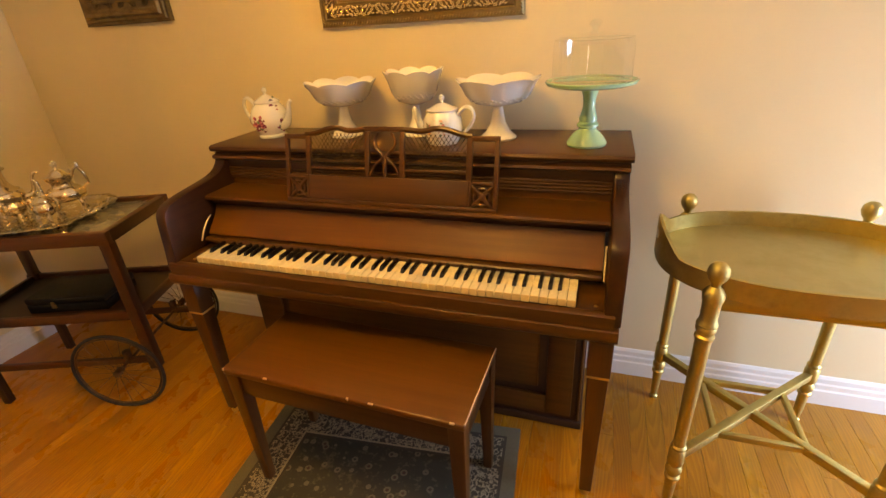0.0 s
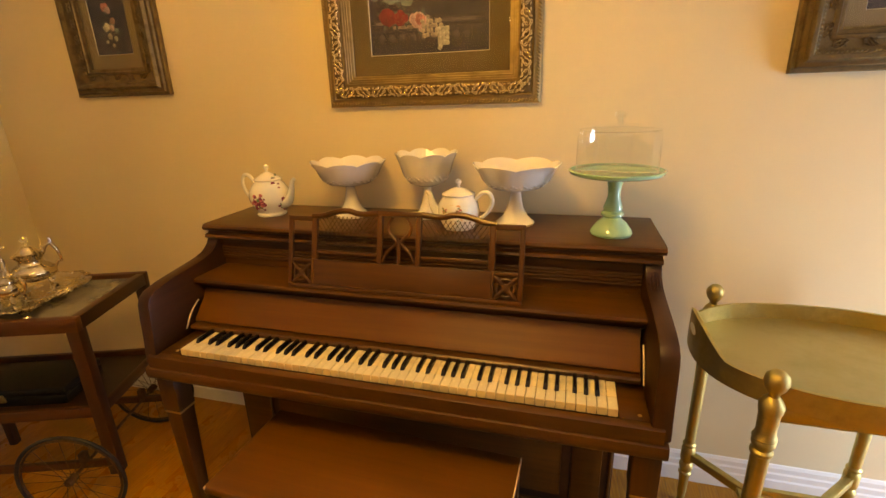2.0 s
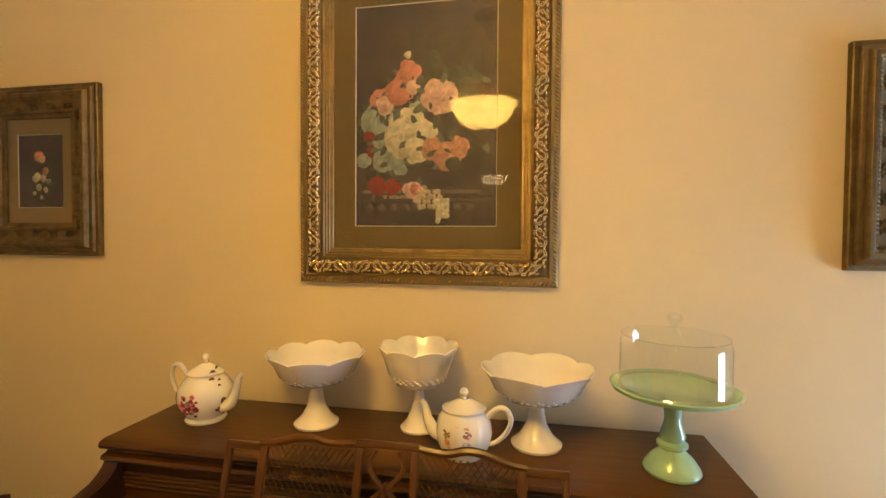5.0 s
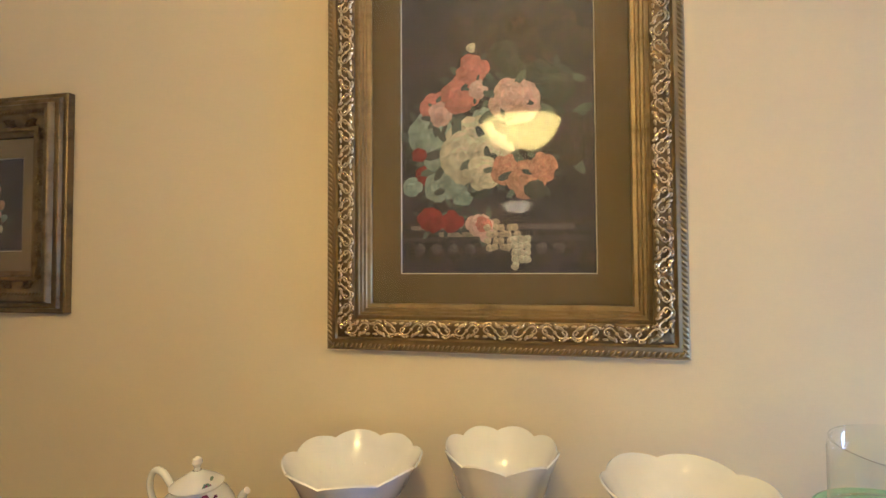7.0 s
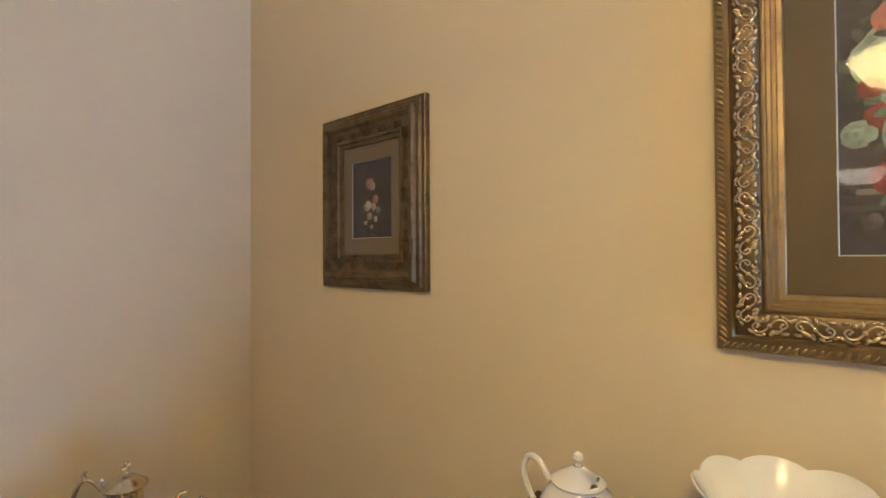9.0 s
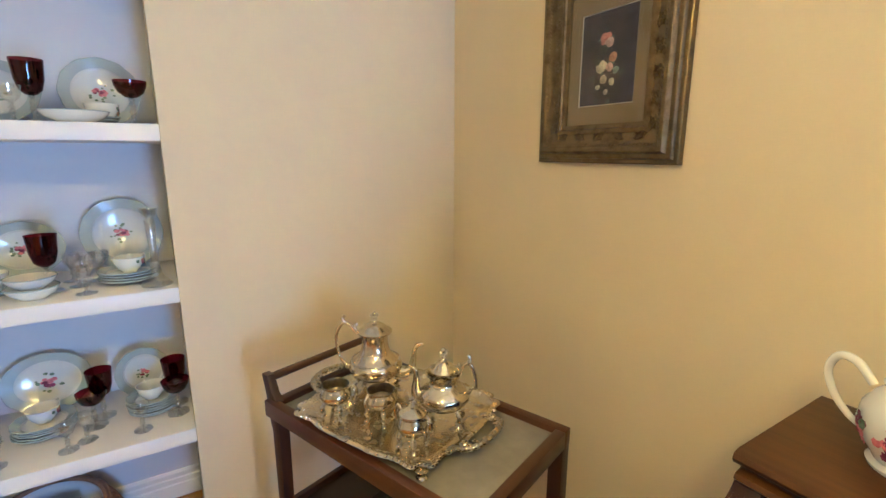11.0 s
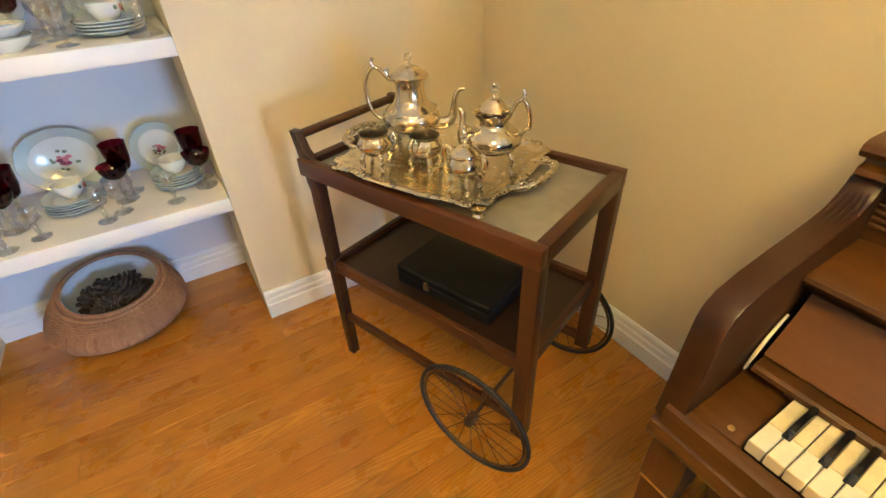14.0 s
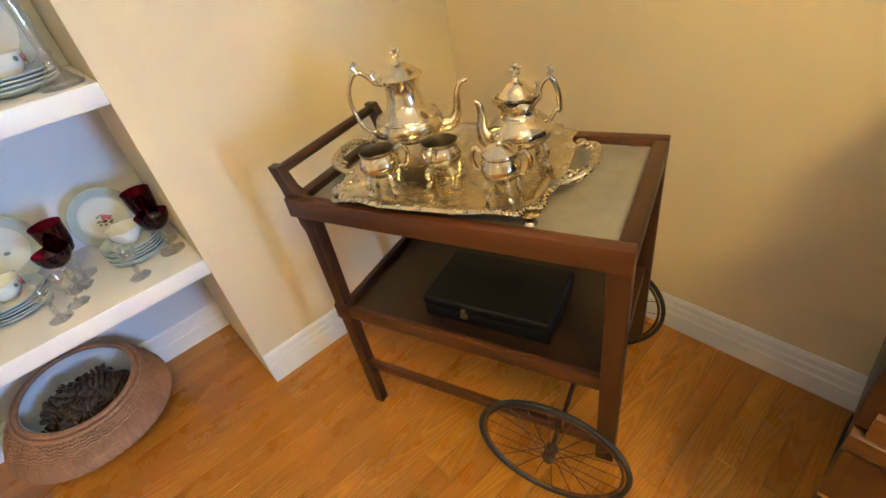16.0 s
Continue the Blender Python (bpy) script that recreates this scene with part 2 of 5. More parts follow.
MCONE = paint("pine_cone_brown", (0.06, 0.042, 0.03), 0.85, 0.5, 40)
MLAMP = glow("lit_alabaster_glass", (1.0, 0.645, 0.185), LAMP_GLOW)
MLAMP2 = glow("lit_frosted_glass", (1.0, 0.72, 0.48), LAMP2_GLOW)
MBULB = glow("lit_bulb", (1.0, 0.66, 0.22), BULB_GLOW)
MBRONZE = metal("bronze_fitting", (0.2, 0.13, 0.07), 0.4)


# ---- building helpers ----
def grow():
    return bmesh.new()


def slab(bm, x0, x1, y0, y1, z0, z1, bevel=0.0, seg=2, m=None):
    made = bmesh.ops.create_cube(bm, size=1, matrix=Matrix.Translation(((x0 + x1) / 2, (y0 + y1) / 2, (z0 + z1) / 2)) @ Matrix.Diagonal((x1 - x0, y1 - y0, z1 - z0, 1)))
    vs = made["verts"]
    if bevel:
        es = list({e for v in vs for e in v.link_edges})
        out = bmesh.ops.bevel(bm, geom=es, offset=bevel, segments=seg, affect="EDGES", profile=0.5)
        vs = list({v for f in out["faces"] for v in f.verts} | {v for v in vs if v.is_valid})
    if m is not None:
        bmesh.ops.transform(bm, matrix=m, verts=vs)
    return bm


def lathe(bm, prof, segs=32, m=None, wave=None, slot=0):
    """Turned shape about z; prof is (radius, height) rows; wave(angle, row) scales the radius, and gives a lift."""
    rings = []
    for i, (r, z) in enumerate(prof):
        if r < 1e-6:
            rings.append([bm.verts.new((0, 0, z))])
            continue
        ring = []
        for k in range(segs):
            a = 2 * math.pi * k / segs
            s, dz = wave(a, i) if wave else (1, 0)
            ring.append(bm.verts.new((r * s * math.cos(a), r * s * math.sin(a), z + dz)))
        rings.append(ring)
    for p, q in zip(rings, rings[1:]):
        if len(p) == 1 and len(q) == 1:
            continue
        for k in range(segs):
            n = (k + 1) % segs
            if len(p) == 1:
                vs = (p[0], q[n], q[k])
            elif len(q) == 1:
                vs = (p[k], p[n], q[0])
            else:
                vs = (p[k], p[n], q[n], q[k])
            bm.faces.new(vs).material_index = slot
    if m is not None:
        bmesh.ops.transform(bm, matrix=m, verts=[v for ring in rings for v in ring])
    return bm


def eased(pts, radii):
    """Rounds a run of points (and radii) into a smooth curve through them."""
    rr = radii if isinstance(radii, (list, tuple)) else [radii] * len(pts)
    rows = [(*p, r) for p, r in zip(pts, rr)]
    ext = [rows[0]] + rows + [rows[-1]]
    out = []
    for a, b, c, d in zip(ext, ext[1:], ext[2:], ext[3:]):
        for k in range(4):
            t = k / 4
            out.append([0.5 * (2 * q + (r - p) * t + (2 * p - 5 * q + 4 * r - w) * t * t + (3 * q - p - 3 * r + w) * t ** 3) for p, q, r, w in zip(a, b, c, d)])
    out.append(list(rows[-1]))
    return [tuple(o[:3]) for o in out], [max(0.0004, o[3]) for o in out]


def tube(bm, pts, radii, segs=8, closed=False, flat=1.0, slot=0):
    if not closed and 5 <= len(pts) <= 9:
        pts, radii = eased(pts, radii)
    pts = [Vector(p) for p in pts]
    if not isinstance(radii, (list, tuple)):
        radii = [radii] * len(pts)
    n = len(pts)
    rings = []
    up = None
    for i, p in enumerate(pts):
        a = pts[i - 1] if i or closed else p
        b = pts[(i + 1) % n] if i < n - 1 or closed else p
        d = (b - a).normalized()
        if up is None:
            up = Vector((0, 0, 1)) if abs(d.z) < 0.9 else Vector((1, 0, 0))
        side = d.cross(up).normalized()
        up = side.cross(d).normalized()
        rings.append([bm.verts.new(p + radii[i] * (math.cos(2 * math.pi * k / segs) * side + flat * math.sin(2 * math.pi * k / segs) * up)) for k in range(segs)])
    pairs = list(zip(rings, rings[1:])) + ([(rings[-1], rings[0])] if closed else [])
    for p, q in pairs:
        for k in range(segs):
            j = (k + 1) % segs
            bm.faces.new((p[k], p[j], q[j], q[k])).material_index = slot
    if not closed:
        bm.faces.new(rings[0][::-1]).material_index = slot
        bm.faces.new(rings[-1]).material_index = slot
    return bm


def prism(bm, pts, axis, a0, a1, bevel=0.0, slot=0):
    """A flat outline pushed along an axis: pts are (y, z) for x, (x, z) for y, (x, y) for z."""
    def at(p, a):
        return {"x": (a, p[0], p[1]), "y": (p[0], a, p[1]), "z": (p[0], p[1], a)}[axis]
    lo, hi = [bm.verts.new(at(p, a0)) for p in pts], [bm.verts.new(at(p, a1)) for p in pts]
    fs = [bm.faces.new(lo[::-1]), bm.faces.new(hi)]
    for i in range(len(pts)):
        j = (i + 1) % len(pts)
        fs.append(bm.faces.new((lo[i], lo[j], hi[j], hi[i])))
    for f in fs:
        f.material_index = slot
    bmesh.ops.recalc_face_normals(bm, faces=fs)
    if bevel:
        es = list({e for f in fs[:2] for e in f.edges})
        bmesh.ops.bevel(bm, geom=es, offset=bevel, segments=2, affect="EDGES", profile=0.5)
    return bm


def leg_taper(bm, x, y, z0, z1, w0, w1):
    lo = [bm.verts.new((x + sx * w0 / 2, y + sy * w0 / 2, z0)) for sx, sy in ((-1, -1), (1, -1), (1, 1), (-1, 1))]
    hi = [bm.verts.new((x + sx * w1 / 2, y + sy * w1 / 2, z1)) for sx, sy in ((-1, -1), (1, -1), (1, 1), (-1, 1))]
    fs = [bm.faces.new(lo[::-1]), bm.faces.new(hi)] + [bm.faces.new((lo[i], lo[(i + 1) % 4], hi[(i + 1) % 4], hi[i])) for i in range(4)]
    es = [e for e in bm.edges if e.verts[0] in lo and e.verts[1] in hi or e.verts[1] in lo and e.verts[0] in hi]
    bmesh.ops.bevel(bm, geom=es, offset=0.003, segments=2, affect="EDGES", profile=0.5)
    return bm


def arc(cx, cy, r, a0, a1, n):
    return [(cx + r * math.cos(radians(a0 + (a1 - a0) * i / n)), cy + r * math.sin(radians(a0 + (a1 - a0) * i / n))) for i in range(n + 1)]


def mesh_of(name, bm, mats, angle=38):
    me = bpy.data.meshes.new(name)
    bmesh.ops.recalc_face_normals(bm, faces=bm.faces[:])
    bm.to_mesh(me)
    bm.free()
    for mt in (mats if isinstance(mats, (list, tuple)) else [mats]):
        me.materials.append(mt)
    me.shade_smooth()
    me.set_sharp_from_angle(angle=radians(angle))
    return me


def part(name, bm, mats, parent, label="", angle=38):
    ob = new(name, mesh_of(name, bm, mats, angle) if isinstance(bm, bmesh.types.BMesh) else bm)
    ob.parent = parent
    if label:
        tagged(ob, label)
    return ob


def thing(name, m, label, category, group=""):
    ob = new(name)
    ob.matrix_world = m
    return tagged(ob, label, category, group)


def solo(name, bm, mats, m, label, category, group="", angle=38):
    ob = new(name, mesh_of(name, bm, mats, angle))
    ob.matrix_world = m
    return tagged(ob, label, category, group)


def fixed(name, bm, mats, angle=38):
    return tagged(new(name, mesh_of(name, bm, mats, angle)), kind="structure")


# ---- the room ----
XL, YB, ZC, XA = -2.695, 1.56, 2.74, -3.15       # left wall, back wall, ceiling, back of the alcove
A0, A1, XR, YR = -0.411, 0.508, 2.15, -2.7        # sides of the alcove, right wall, rear wall
W0, W1, V0, V1 = 0.6, 1.44, 0.05, 1.36              # the window in the right wall

fixed("wall_north", slab(grow(), -3.4, XR + 0.2, YB, YB + 0.15, 0, ZC), MW)
fixed("wall_west", slab(slab(grow(), -3.4, XL, A1, YB, 0, ZC), -3.4, XL, YR, A0, 0, ZC), MW)
fixed("wall_alcove", slab(slab(grow(), -3.4, XA, A0, A1, 0, ZC), XA, XL, A0, A1, 2.55, ZC), MALC)
fixed("wall_south", slab(grow(), -3.4, XR + 0.2, YR - 0.15, YR, 0, ZC), MW)
bm = grow()
slab(bm, XR, XR + 0.15, YR, W0, 0, ZC)
slab(bm, XR, XR + 0.15, W1, YB, 0, ZC)
slab(bm, XR, XR + 0.15, W0, W1, 0, V0)
slab(bm, XR, XR + 0.15, W0, W1, V1, ZC)
fixed("wall_east", bm, MW)
fixed("ceiling", slab(grow(), -3.4, XR + 0.2, YR - 0.15, YB + 0.15, ZC, ZC + 0.1), MCEIL)
window = tagged(new("window_1"), "plain white framed window in the cream wall", "window", kind="structure")
bm = grow()
for y0, y1, z0, z1 in ((W0, W1, V0, V0 + 0.05), (W0, W1, V1 - 0.05, V1), (W0, W0 + 0.05, V0 + 0.05, V1 - 0.05), (W1 - 0.05, W1, V0 + 0.05, V1 - 0.05)):
    slab(bm, XR + 0.05, XR + 0.1, y0, y1, z0, z1)
part("window_frame", bm, MTRIM, window)

FLOOR = fixed("floor", slab(grow(), -3.4, XR + 0.2, YR - 0.15, YB + 0.15, -0.1, -0.006), MGAP)


def skirting(bm, pts):
    """Stepped skirting board along a line of corners, its face on the right-hand side of the way."""
    prof = [(0, 0), (0.017, 0), (0.017, 0.062), (0.013, 0.068), (0.013, 0.088), (0.009, 0.094), (0.009, 0.112), (0.004, 0.122), (0, 0.124)]
    for (x0, y0), (x1, y1) in zip(pts, pts[1:]):
        d = Vector((x1 - x0, y1 - y0, 0)).normalized()
        n = Vector((d.y, -d.x, 0))
        rows = [[bm.verts.new(Vector((x, y, z)) + n * t) for t, z in prof] for x, y in ((x0, y0), (x1, y1))]
        for i in range(len(prof) - 1):
            bm.faces.new((rows[0][i], rows[1][i], rows[1][i + 1], rows[0][i + 1]))
        bm.faces.new(rows[0])
        bm.faces.new(rows[1][::-1])


bm = grow()
skirting(bm, [(XL + 0.017, YB), (XR, YB)])
skirting(bm, [(XL, A1), (XL, YB - 0.017)])
skirting(bm, [(XA, A0), (XA, A1)])
skirting(bm, [(XL, YR), (XL, A0)])
fixed("baseboard", bm, MTRIM, 25)


def shelf(z):
    s = tagged(new("shelf"), "thick white painted alcove shelf full of dishes", "shelf", "alcove shelves")
    s.location = (XA, A0, z)
    part("board", slab(grow(), 0.001, XL - XA + 0.004, 0.001, A1 - A0 - 0.001, -0.05, 0, 0.002), MSHELF, s)
    return s


SH = (0.55, 1.053, 1.56, 2.068)
for z in SH:
    shelf(z)


# ---- pendant lamps ----
def pendant(name, x, y, z, r, mat, label):
    t = thing(name, pose(x, y, z), label, "lamp", "pendant lamps")
    ribs = lambda a, i: (1 + 0.02 * math.cos(16 * a), 0)
    prof = [(0.02, -0.55 * r), (0.45 * r, -0.5 * r), (0.78 * r, -0.28 * r), (0.9 * r, 0.0), (r, 0.1 * r), (1.02 * r, 0.13 * r), (0.96 * r, 0.13 * r), (0.86 * r, 0.02 * r), (0.72 * r, -0.24 * r), (0.4 * r, -0.44 * r), (0.0, -0.48 * r)]
    part("shade", lathe(grow(), prof, 64, wave=ribs), mat, t)
    part("finial", lathe(grow(), [(0, -0.72 * r), (0.06 * r, -0.68 * r), (0.1 * r, -0.6 * r), (0.14 * r, -0.53 * r), (0, -0.5 * r)], 16), MBRONZE, t)
    h = ZC - z
    part("rod", tube(grow(), [(0, 0, -0.5 * r), (0, 0, h - 0.03)], 0.007), MBRONZE, t)
    part("ceiling_rose", lathe(grow(), [(0, h), (0.06, h), (0.065, h - 0.012), (0.03, h - 0.035), (0, h - 0.04)], 24), MBRONZE, t)
    part("hub", lathe(grow(), [(0, 0.75 * r), (0.05, 0.7 * r), (0.04, 0.55 * r), (0.015, 0.4 * r), (0, 0.38 * r)], 16), MBRONZE, t)
    for k in range(3):
        a = 2 * math.pi * k / 3 + 0.4
        c, s = math.cos(a), math.sin(a)
        if mat is MLAMP:
            part("bulb", lathe(grow(), [(0, -0.03), (0.02, -0.022), (0.029, 0), (0.02, 0.022), (0, 0.03)], 14, Matrix.Translation((0.45 * r * c, 0.45 * r * s, 0.02))), MBULB, t)
        part("arm", tube(grow(), [(0.04 * c, 0.04 * s, 0.6 * r), (0.5 * r * c, 0.5 * r * s, 0.72 * r), (0.95 * r * c, 0.95 * r * s, 0.35 * r), (0.97 * r * c, 0.97 * r * s, 0.1 * r)], 0.006), MBRONZE, t)
    return t


pendant("pendant_lamp", -0.585, 0.25, 2.22, 0.185, MLAMP, "lit amber glass bowl pendant lamp on a bronze rod")
pendant("pendant_lamp", -0.66, -1.66, 2.08, 0.135, MLAMP2, "small lit frosted glass bowl pendant lamp")


# ---- rug ----
def rug():
    n = Nodes("rug_pile")
    c = n.add("ShaderNodeTexCoord").outputs["Object"]
    sep = n.add("ShaderNodeSeparateXYZ", {0: c})
    dx = n.math("SUBTRACT", 0.475, n.math("ABSOLUTE", sep.outputs[0]))
    dy = n.math("SUBTRACT", 0.72, n.math("ABSOLUTE", sep.outputs[1]))
    d = n.math("MINIMUM", dx, dy)

    def band(a, b):
        return n.math("MULTIPLY", n.math("GREATER_THAN", d, a), n.math("LESS_THAN", d, b))
    wob = n.noise(c, 30, 3)
    vor = n.add("ShaderNodeTexVoronoi", {"Vector": c, "Scale": 24.0})
    vo = vor.outputs["Distance"]
    curl = n.noise(c, 62, 3, 0.55)
    flor = n.ramp(n.math("ABSOLUTE", n.math("SUBTRACT", n.math("ADD", curl, n.math("MULTIPLY", vo, 0.12)), 0.56)), 0.02, 0.075)
    teal, cream, dark = (0.145, 0.14, 0.095), (0.38, 0.33, 0.235), (0.065, 0.055, 0.042)
    col = n.mix(n.ramp(n.noise(c, 48, 4), 0.54, 0.62, 0, 0.5), (0.055, 0.054, 0.040), (0.16, 0.148, 0.105))
    ros = n.add("ShaderNodeTexVoronoi", {"Vector": c, "Scale": 21.0, "Randomness": 0.8}).outputs["Distance"]
    col = n.mix(n.math("MULTIPLY", n.math("LESS_THAN", ros, 0.26), n.math("GREATER_THAN", ros, 0.13)), col, (0.165, 0.15, 0.11))
    col = n.mix(n.math("LESS_THAN", ros, 0.09), col, (0.10, 0.05, 0.04))
    col = n.mix(band(0.0, 0.045), col, teal)
    border = n.mix(flor, cream, dark)
    col = n.mix(band(0.045, 0.055), col, dark)
    col = n.mix(band(0.055, 0.15), col, border)
    col = n.mix(band(0.15, 0.157), col, cream)
    col = n.mix(band(0.157, 0.168), col, dark)
    r2 = n.add("ShaderNodeVectorMath", {0: n.add("ShaderNodeVectorMath", {0: c, 1: (1.0, 0.75, 0.0)}, operation="MULTIPLY").outputs[0]}, operation="LENGTH").outputs["Value"]
    med = n.math("LESS_THAN", n.math("ADD", r2, n.math("MULTIPLY", wob, 0.05)), 0.16)
    col = n.mix(n.math("MULTIPLY", med, flor), col, (0.035, 0.03, 0.028))
    med2 = n.math("LESS_THAN", n.math("ADD", r2, n.math("MULTIPLY", wob, 0.04)), 0.09)
    col = n.mix(n.math("MULTIPLY", med2, n.math("SUBTRACT", 1.0, flor)), col, (0.26, 0.23, 0.18))
    col = n.mix(n.ramp(n.noise(c, 260, 2), 0.3, 0.7, 0, 0.35), col, dark)
    n.bump(n.noise(c, 500, 2), 0.6, 0.002)
    n.setup(colour=col, rough=0.95, spec=0.1)
    bm = slab(grow(), -0.475, 0.475, -0.72, 0.72, 0, 0.009, 0.003)
    solo("rug", bm, n.mat, pose(-0.585, 0.375, 0, 0, 0, 5), "grey-green oriental rug with cream floral border on oak floor", "rug")


rug()


# ---- piano ----
PX = -0.622                                      # middle of the piano
L0, L1 = -0.717, 0.717                           # its sides, from the middle
piano = thing("piano", pose(PX, 1.54, 0), "brown walnut console piano with open keyboard against the wall", "piano")


def py(y):
    return y - 1.54


def moulded(prof, x0, x1, bm=None):
    """A board along x with the outline prof (y, z), y in the room."""
    return prism(bm or grow(), [(py(y), z) for y, z in prof], "x", x0, x1)


# lid and its mouldings
lid = [(1.53, 0.996), (1.53, 1.02), (1.225, 1.02), (1.214, 1.016), (1.21, 1.008), (1.214, 1.0), (1.222, 0.996)]
part("lid", moulded(lid, L0 - 0.006, L1 + 0.012), MPX, piano)
corn = [(1.5, 0.968), (1.5, 0.996), (1.232, 0.996), (1.228, 0.988), (1.212, 0.984), (1.209, 0.976), (1.216, 0.97), (1.235, 0.968)]
part("cornice", moulded(corn, L0 + 0.0, L1 + 0.006), MPX, piano)
# upper case
part("upper_panel", moulded([(1.5, 0.86), (1.5, 0.968), (1.238, 0.968), (1.238, 0.948), (1.245, 0.946), (1.245, 0.86)], L0 + 0.0365, L1 - 0.0365), MPX, piano)
bm = grow()
for k in range(4):
    z = 0.900 + 0.0105 * k
    tube(bm, [(L0 + 0.037, py(1.243), z), (L1 - 0.037, py(1.243), z)], 0.0052, 8)
part("reeded_moulding", bm, MPX, piano)
part("ledge", moulded([(1.26, 0.855), (1.26, 0.872), (1.10, 0.872), (1.092, 0.869), (1.089, 0.863), (1.092, 0.857), (1.10, 0.855)], L0 + 0.0368, L1 - 0.0368), MPX, piano)
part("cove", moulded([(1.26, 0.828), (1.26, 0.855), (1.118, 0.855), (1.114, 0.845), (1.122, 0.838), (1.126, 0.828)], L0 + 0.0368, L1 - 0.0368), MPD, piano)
part("fallboard", moulded([(1.2, 0.736), (1.2, 0.828), (1.122, 0.828), (1.108, 0.80), (1.062, 0.752), (1.056, 0.742), (1.06, 0.736)], L0 + 0.046, L1 - 0.046), MFALL, piano)
part("name_rail", moulded([(1.2, 0.704), (1.2, 0.736), (1.036, 0.736), (1.031, 0.732), (1.031, 0.724), (1.058, 0.724), (1.058, 0.704)], L0 + 0.047, L1 - 0.047), MPX, piano)
part("name_felt", moulded([(1.1, 0.716), (1.1, 0.724), (1.034, 0.724), (1.034, 0.716)], -0.623, 0.615), MFELT, piano)
# arms and the curved pillars above them
arm = [(1.5, 0.60), (1.5, 0.968), (1.226, 0.968)] + [(1.218, 0.955), (1.205, 0.942), (1.185, 0.930), (1.15, 0.921), (1.10, 0.914), (1.04, 0.907), (0.985, 0.899), (0.945, 0.888), (0.925, 0.874), (0.916, 0.855), (0.912, 0.82), (0.906, 0.74), (0.898, 0.672), (0.93, 0.66), (1.0, 0.64)]
for x0, x1 in ((L0 - 0.006, L0 + 0.036), (L1 - 0.036, L1 + 0.006)):
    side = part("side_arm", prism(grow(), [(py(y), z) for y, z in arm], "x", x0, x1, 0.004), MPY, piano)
    bm = grow()
    for k in range(4):
        x = x0 + 0.009 + 0.008 * k
        tube(bm, [(x, py(1.2245), 0.957), (x, py(1.217), 0.949), (x, py(1.204), 0.939), (x, py(1.184), 0.929), (x, py(1.155), 0.921)], [0.0036, 0.0042, 0.0042, 0.0038, 0.002], 6)
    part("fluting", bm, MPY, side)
# key blocks beside the keys, keyslip and keybed
for x0, x1 in ((L0 + 0.036, -0.612), (0.614, L1 - 0.036)):
    kb = part("key_block", slab(grow(), x0, x1, py(0.9182), py(1.058), 0.68, 0.7035, 0.002), MPX, piano)
    part("screw", lathe(grow(), [(0, 0.7245), (0.004, 0.724), (0.005, 0.722), (0.0, 0.7215)], 12, Matrix.Translation(((x0 + x1) / 2 + 0.012, py(0.935), -0.0182))), MBRASS, kb)
part("keyslip", moulded([(0.918, 0.664), (0.918, 0.701), (0.899, 0.702), (0.894, 0.699), (0.893, 0.664)], L0 + 0.01, L1 - 0.01), MPX, piano)
part("keybed", moulded([(1.48, 0.625), (1.48, 0.664), (0.897, 0.664), (0.889, 0.660), (0.886, 0.645), (0.889, 0.630), (0.897, 0.622)], L0 - 0.002, L1 + 0.002), MPX, piano)
part("key_frame", slab(grow(), -0.623, 0.615, py(0.93), py(1.2), 0.665, 0.695), MPD, piano)
# folding stays of the fallboard
for x, sx in ((L0 + 0.041, 1), (L1 - 0.041, -1)):
    pts = [(x, py(1.022), 0.728), (x, py(1.032), 0.745), (x, py(1.046), 0.765), (x, py(1.066), 0.785), (x, py(1.09), 0.80)]
    part("fallboard_stay", tube(grow(), pts, [0.002, 0.0025, 0.003, 0.0025, 0.002], 8), MIVSIDE, piano, "thin ivory-coloured stay")

# keys: each one a part, on shared meshes
KW = 1.222 / 52


def white_key():
    bm = grow()
    slab(bm, -KW / 2 + 0.0006, KW / 2 - 0.0006, 0.0, 0.048, 0.0, 0.021, 0.0014, 1)
    slab(bm, -KW / 2 + 0.0009, KW / 2 - 0.0009, 0.048, 0.125, 0.0, 0.0206)
    for i, f in enumerate(bm.faces):
        c = f.calc_center_median()
        f.material_index = 2 if f.normal.y < -0.6 else (1 if c.y > 0.049 else 0)
    return mesh_of("white_key", bm, [MIVORY, MIVORY2, MIVSIDE])


def black_key():
    bm = grow()
    lo = [bm.verts.new(p) for p in ((-0.0056, 0.0, 0.0), (0.0056, 0.0, 0.0), (0.0056, 0.09, 0.0), (-0.0056, 0.09, 0.0))]
    hi = [bm.verts.new(p) for p in ((-0.0043, 0.008, 0.0125), (0.0043, 0.008, 0.0125), (0.0043, 0.09, 0.0125), (-0.0043, 0.09, 0.0125))]
    fs = [bm.faces.new(lo[::-1]), bm.faces.new(hi)] + [bm.faces.new((lo[i], lo[(i + 1) % 4], hi[(i + 1) % 4], hi[i])) for i in range(4)]
    bmesh.ops.bevel(bm, geom=[e for e in bm.edges if e.verts[0] in hi or e.verts[1] in hi], offset=0.0012, segments=2, affect="EDGES", profile=0.5)
    return mesh_of("black_key", bm, [MEBONY])


wk, bk = white_key(), black_key()
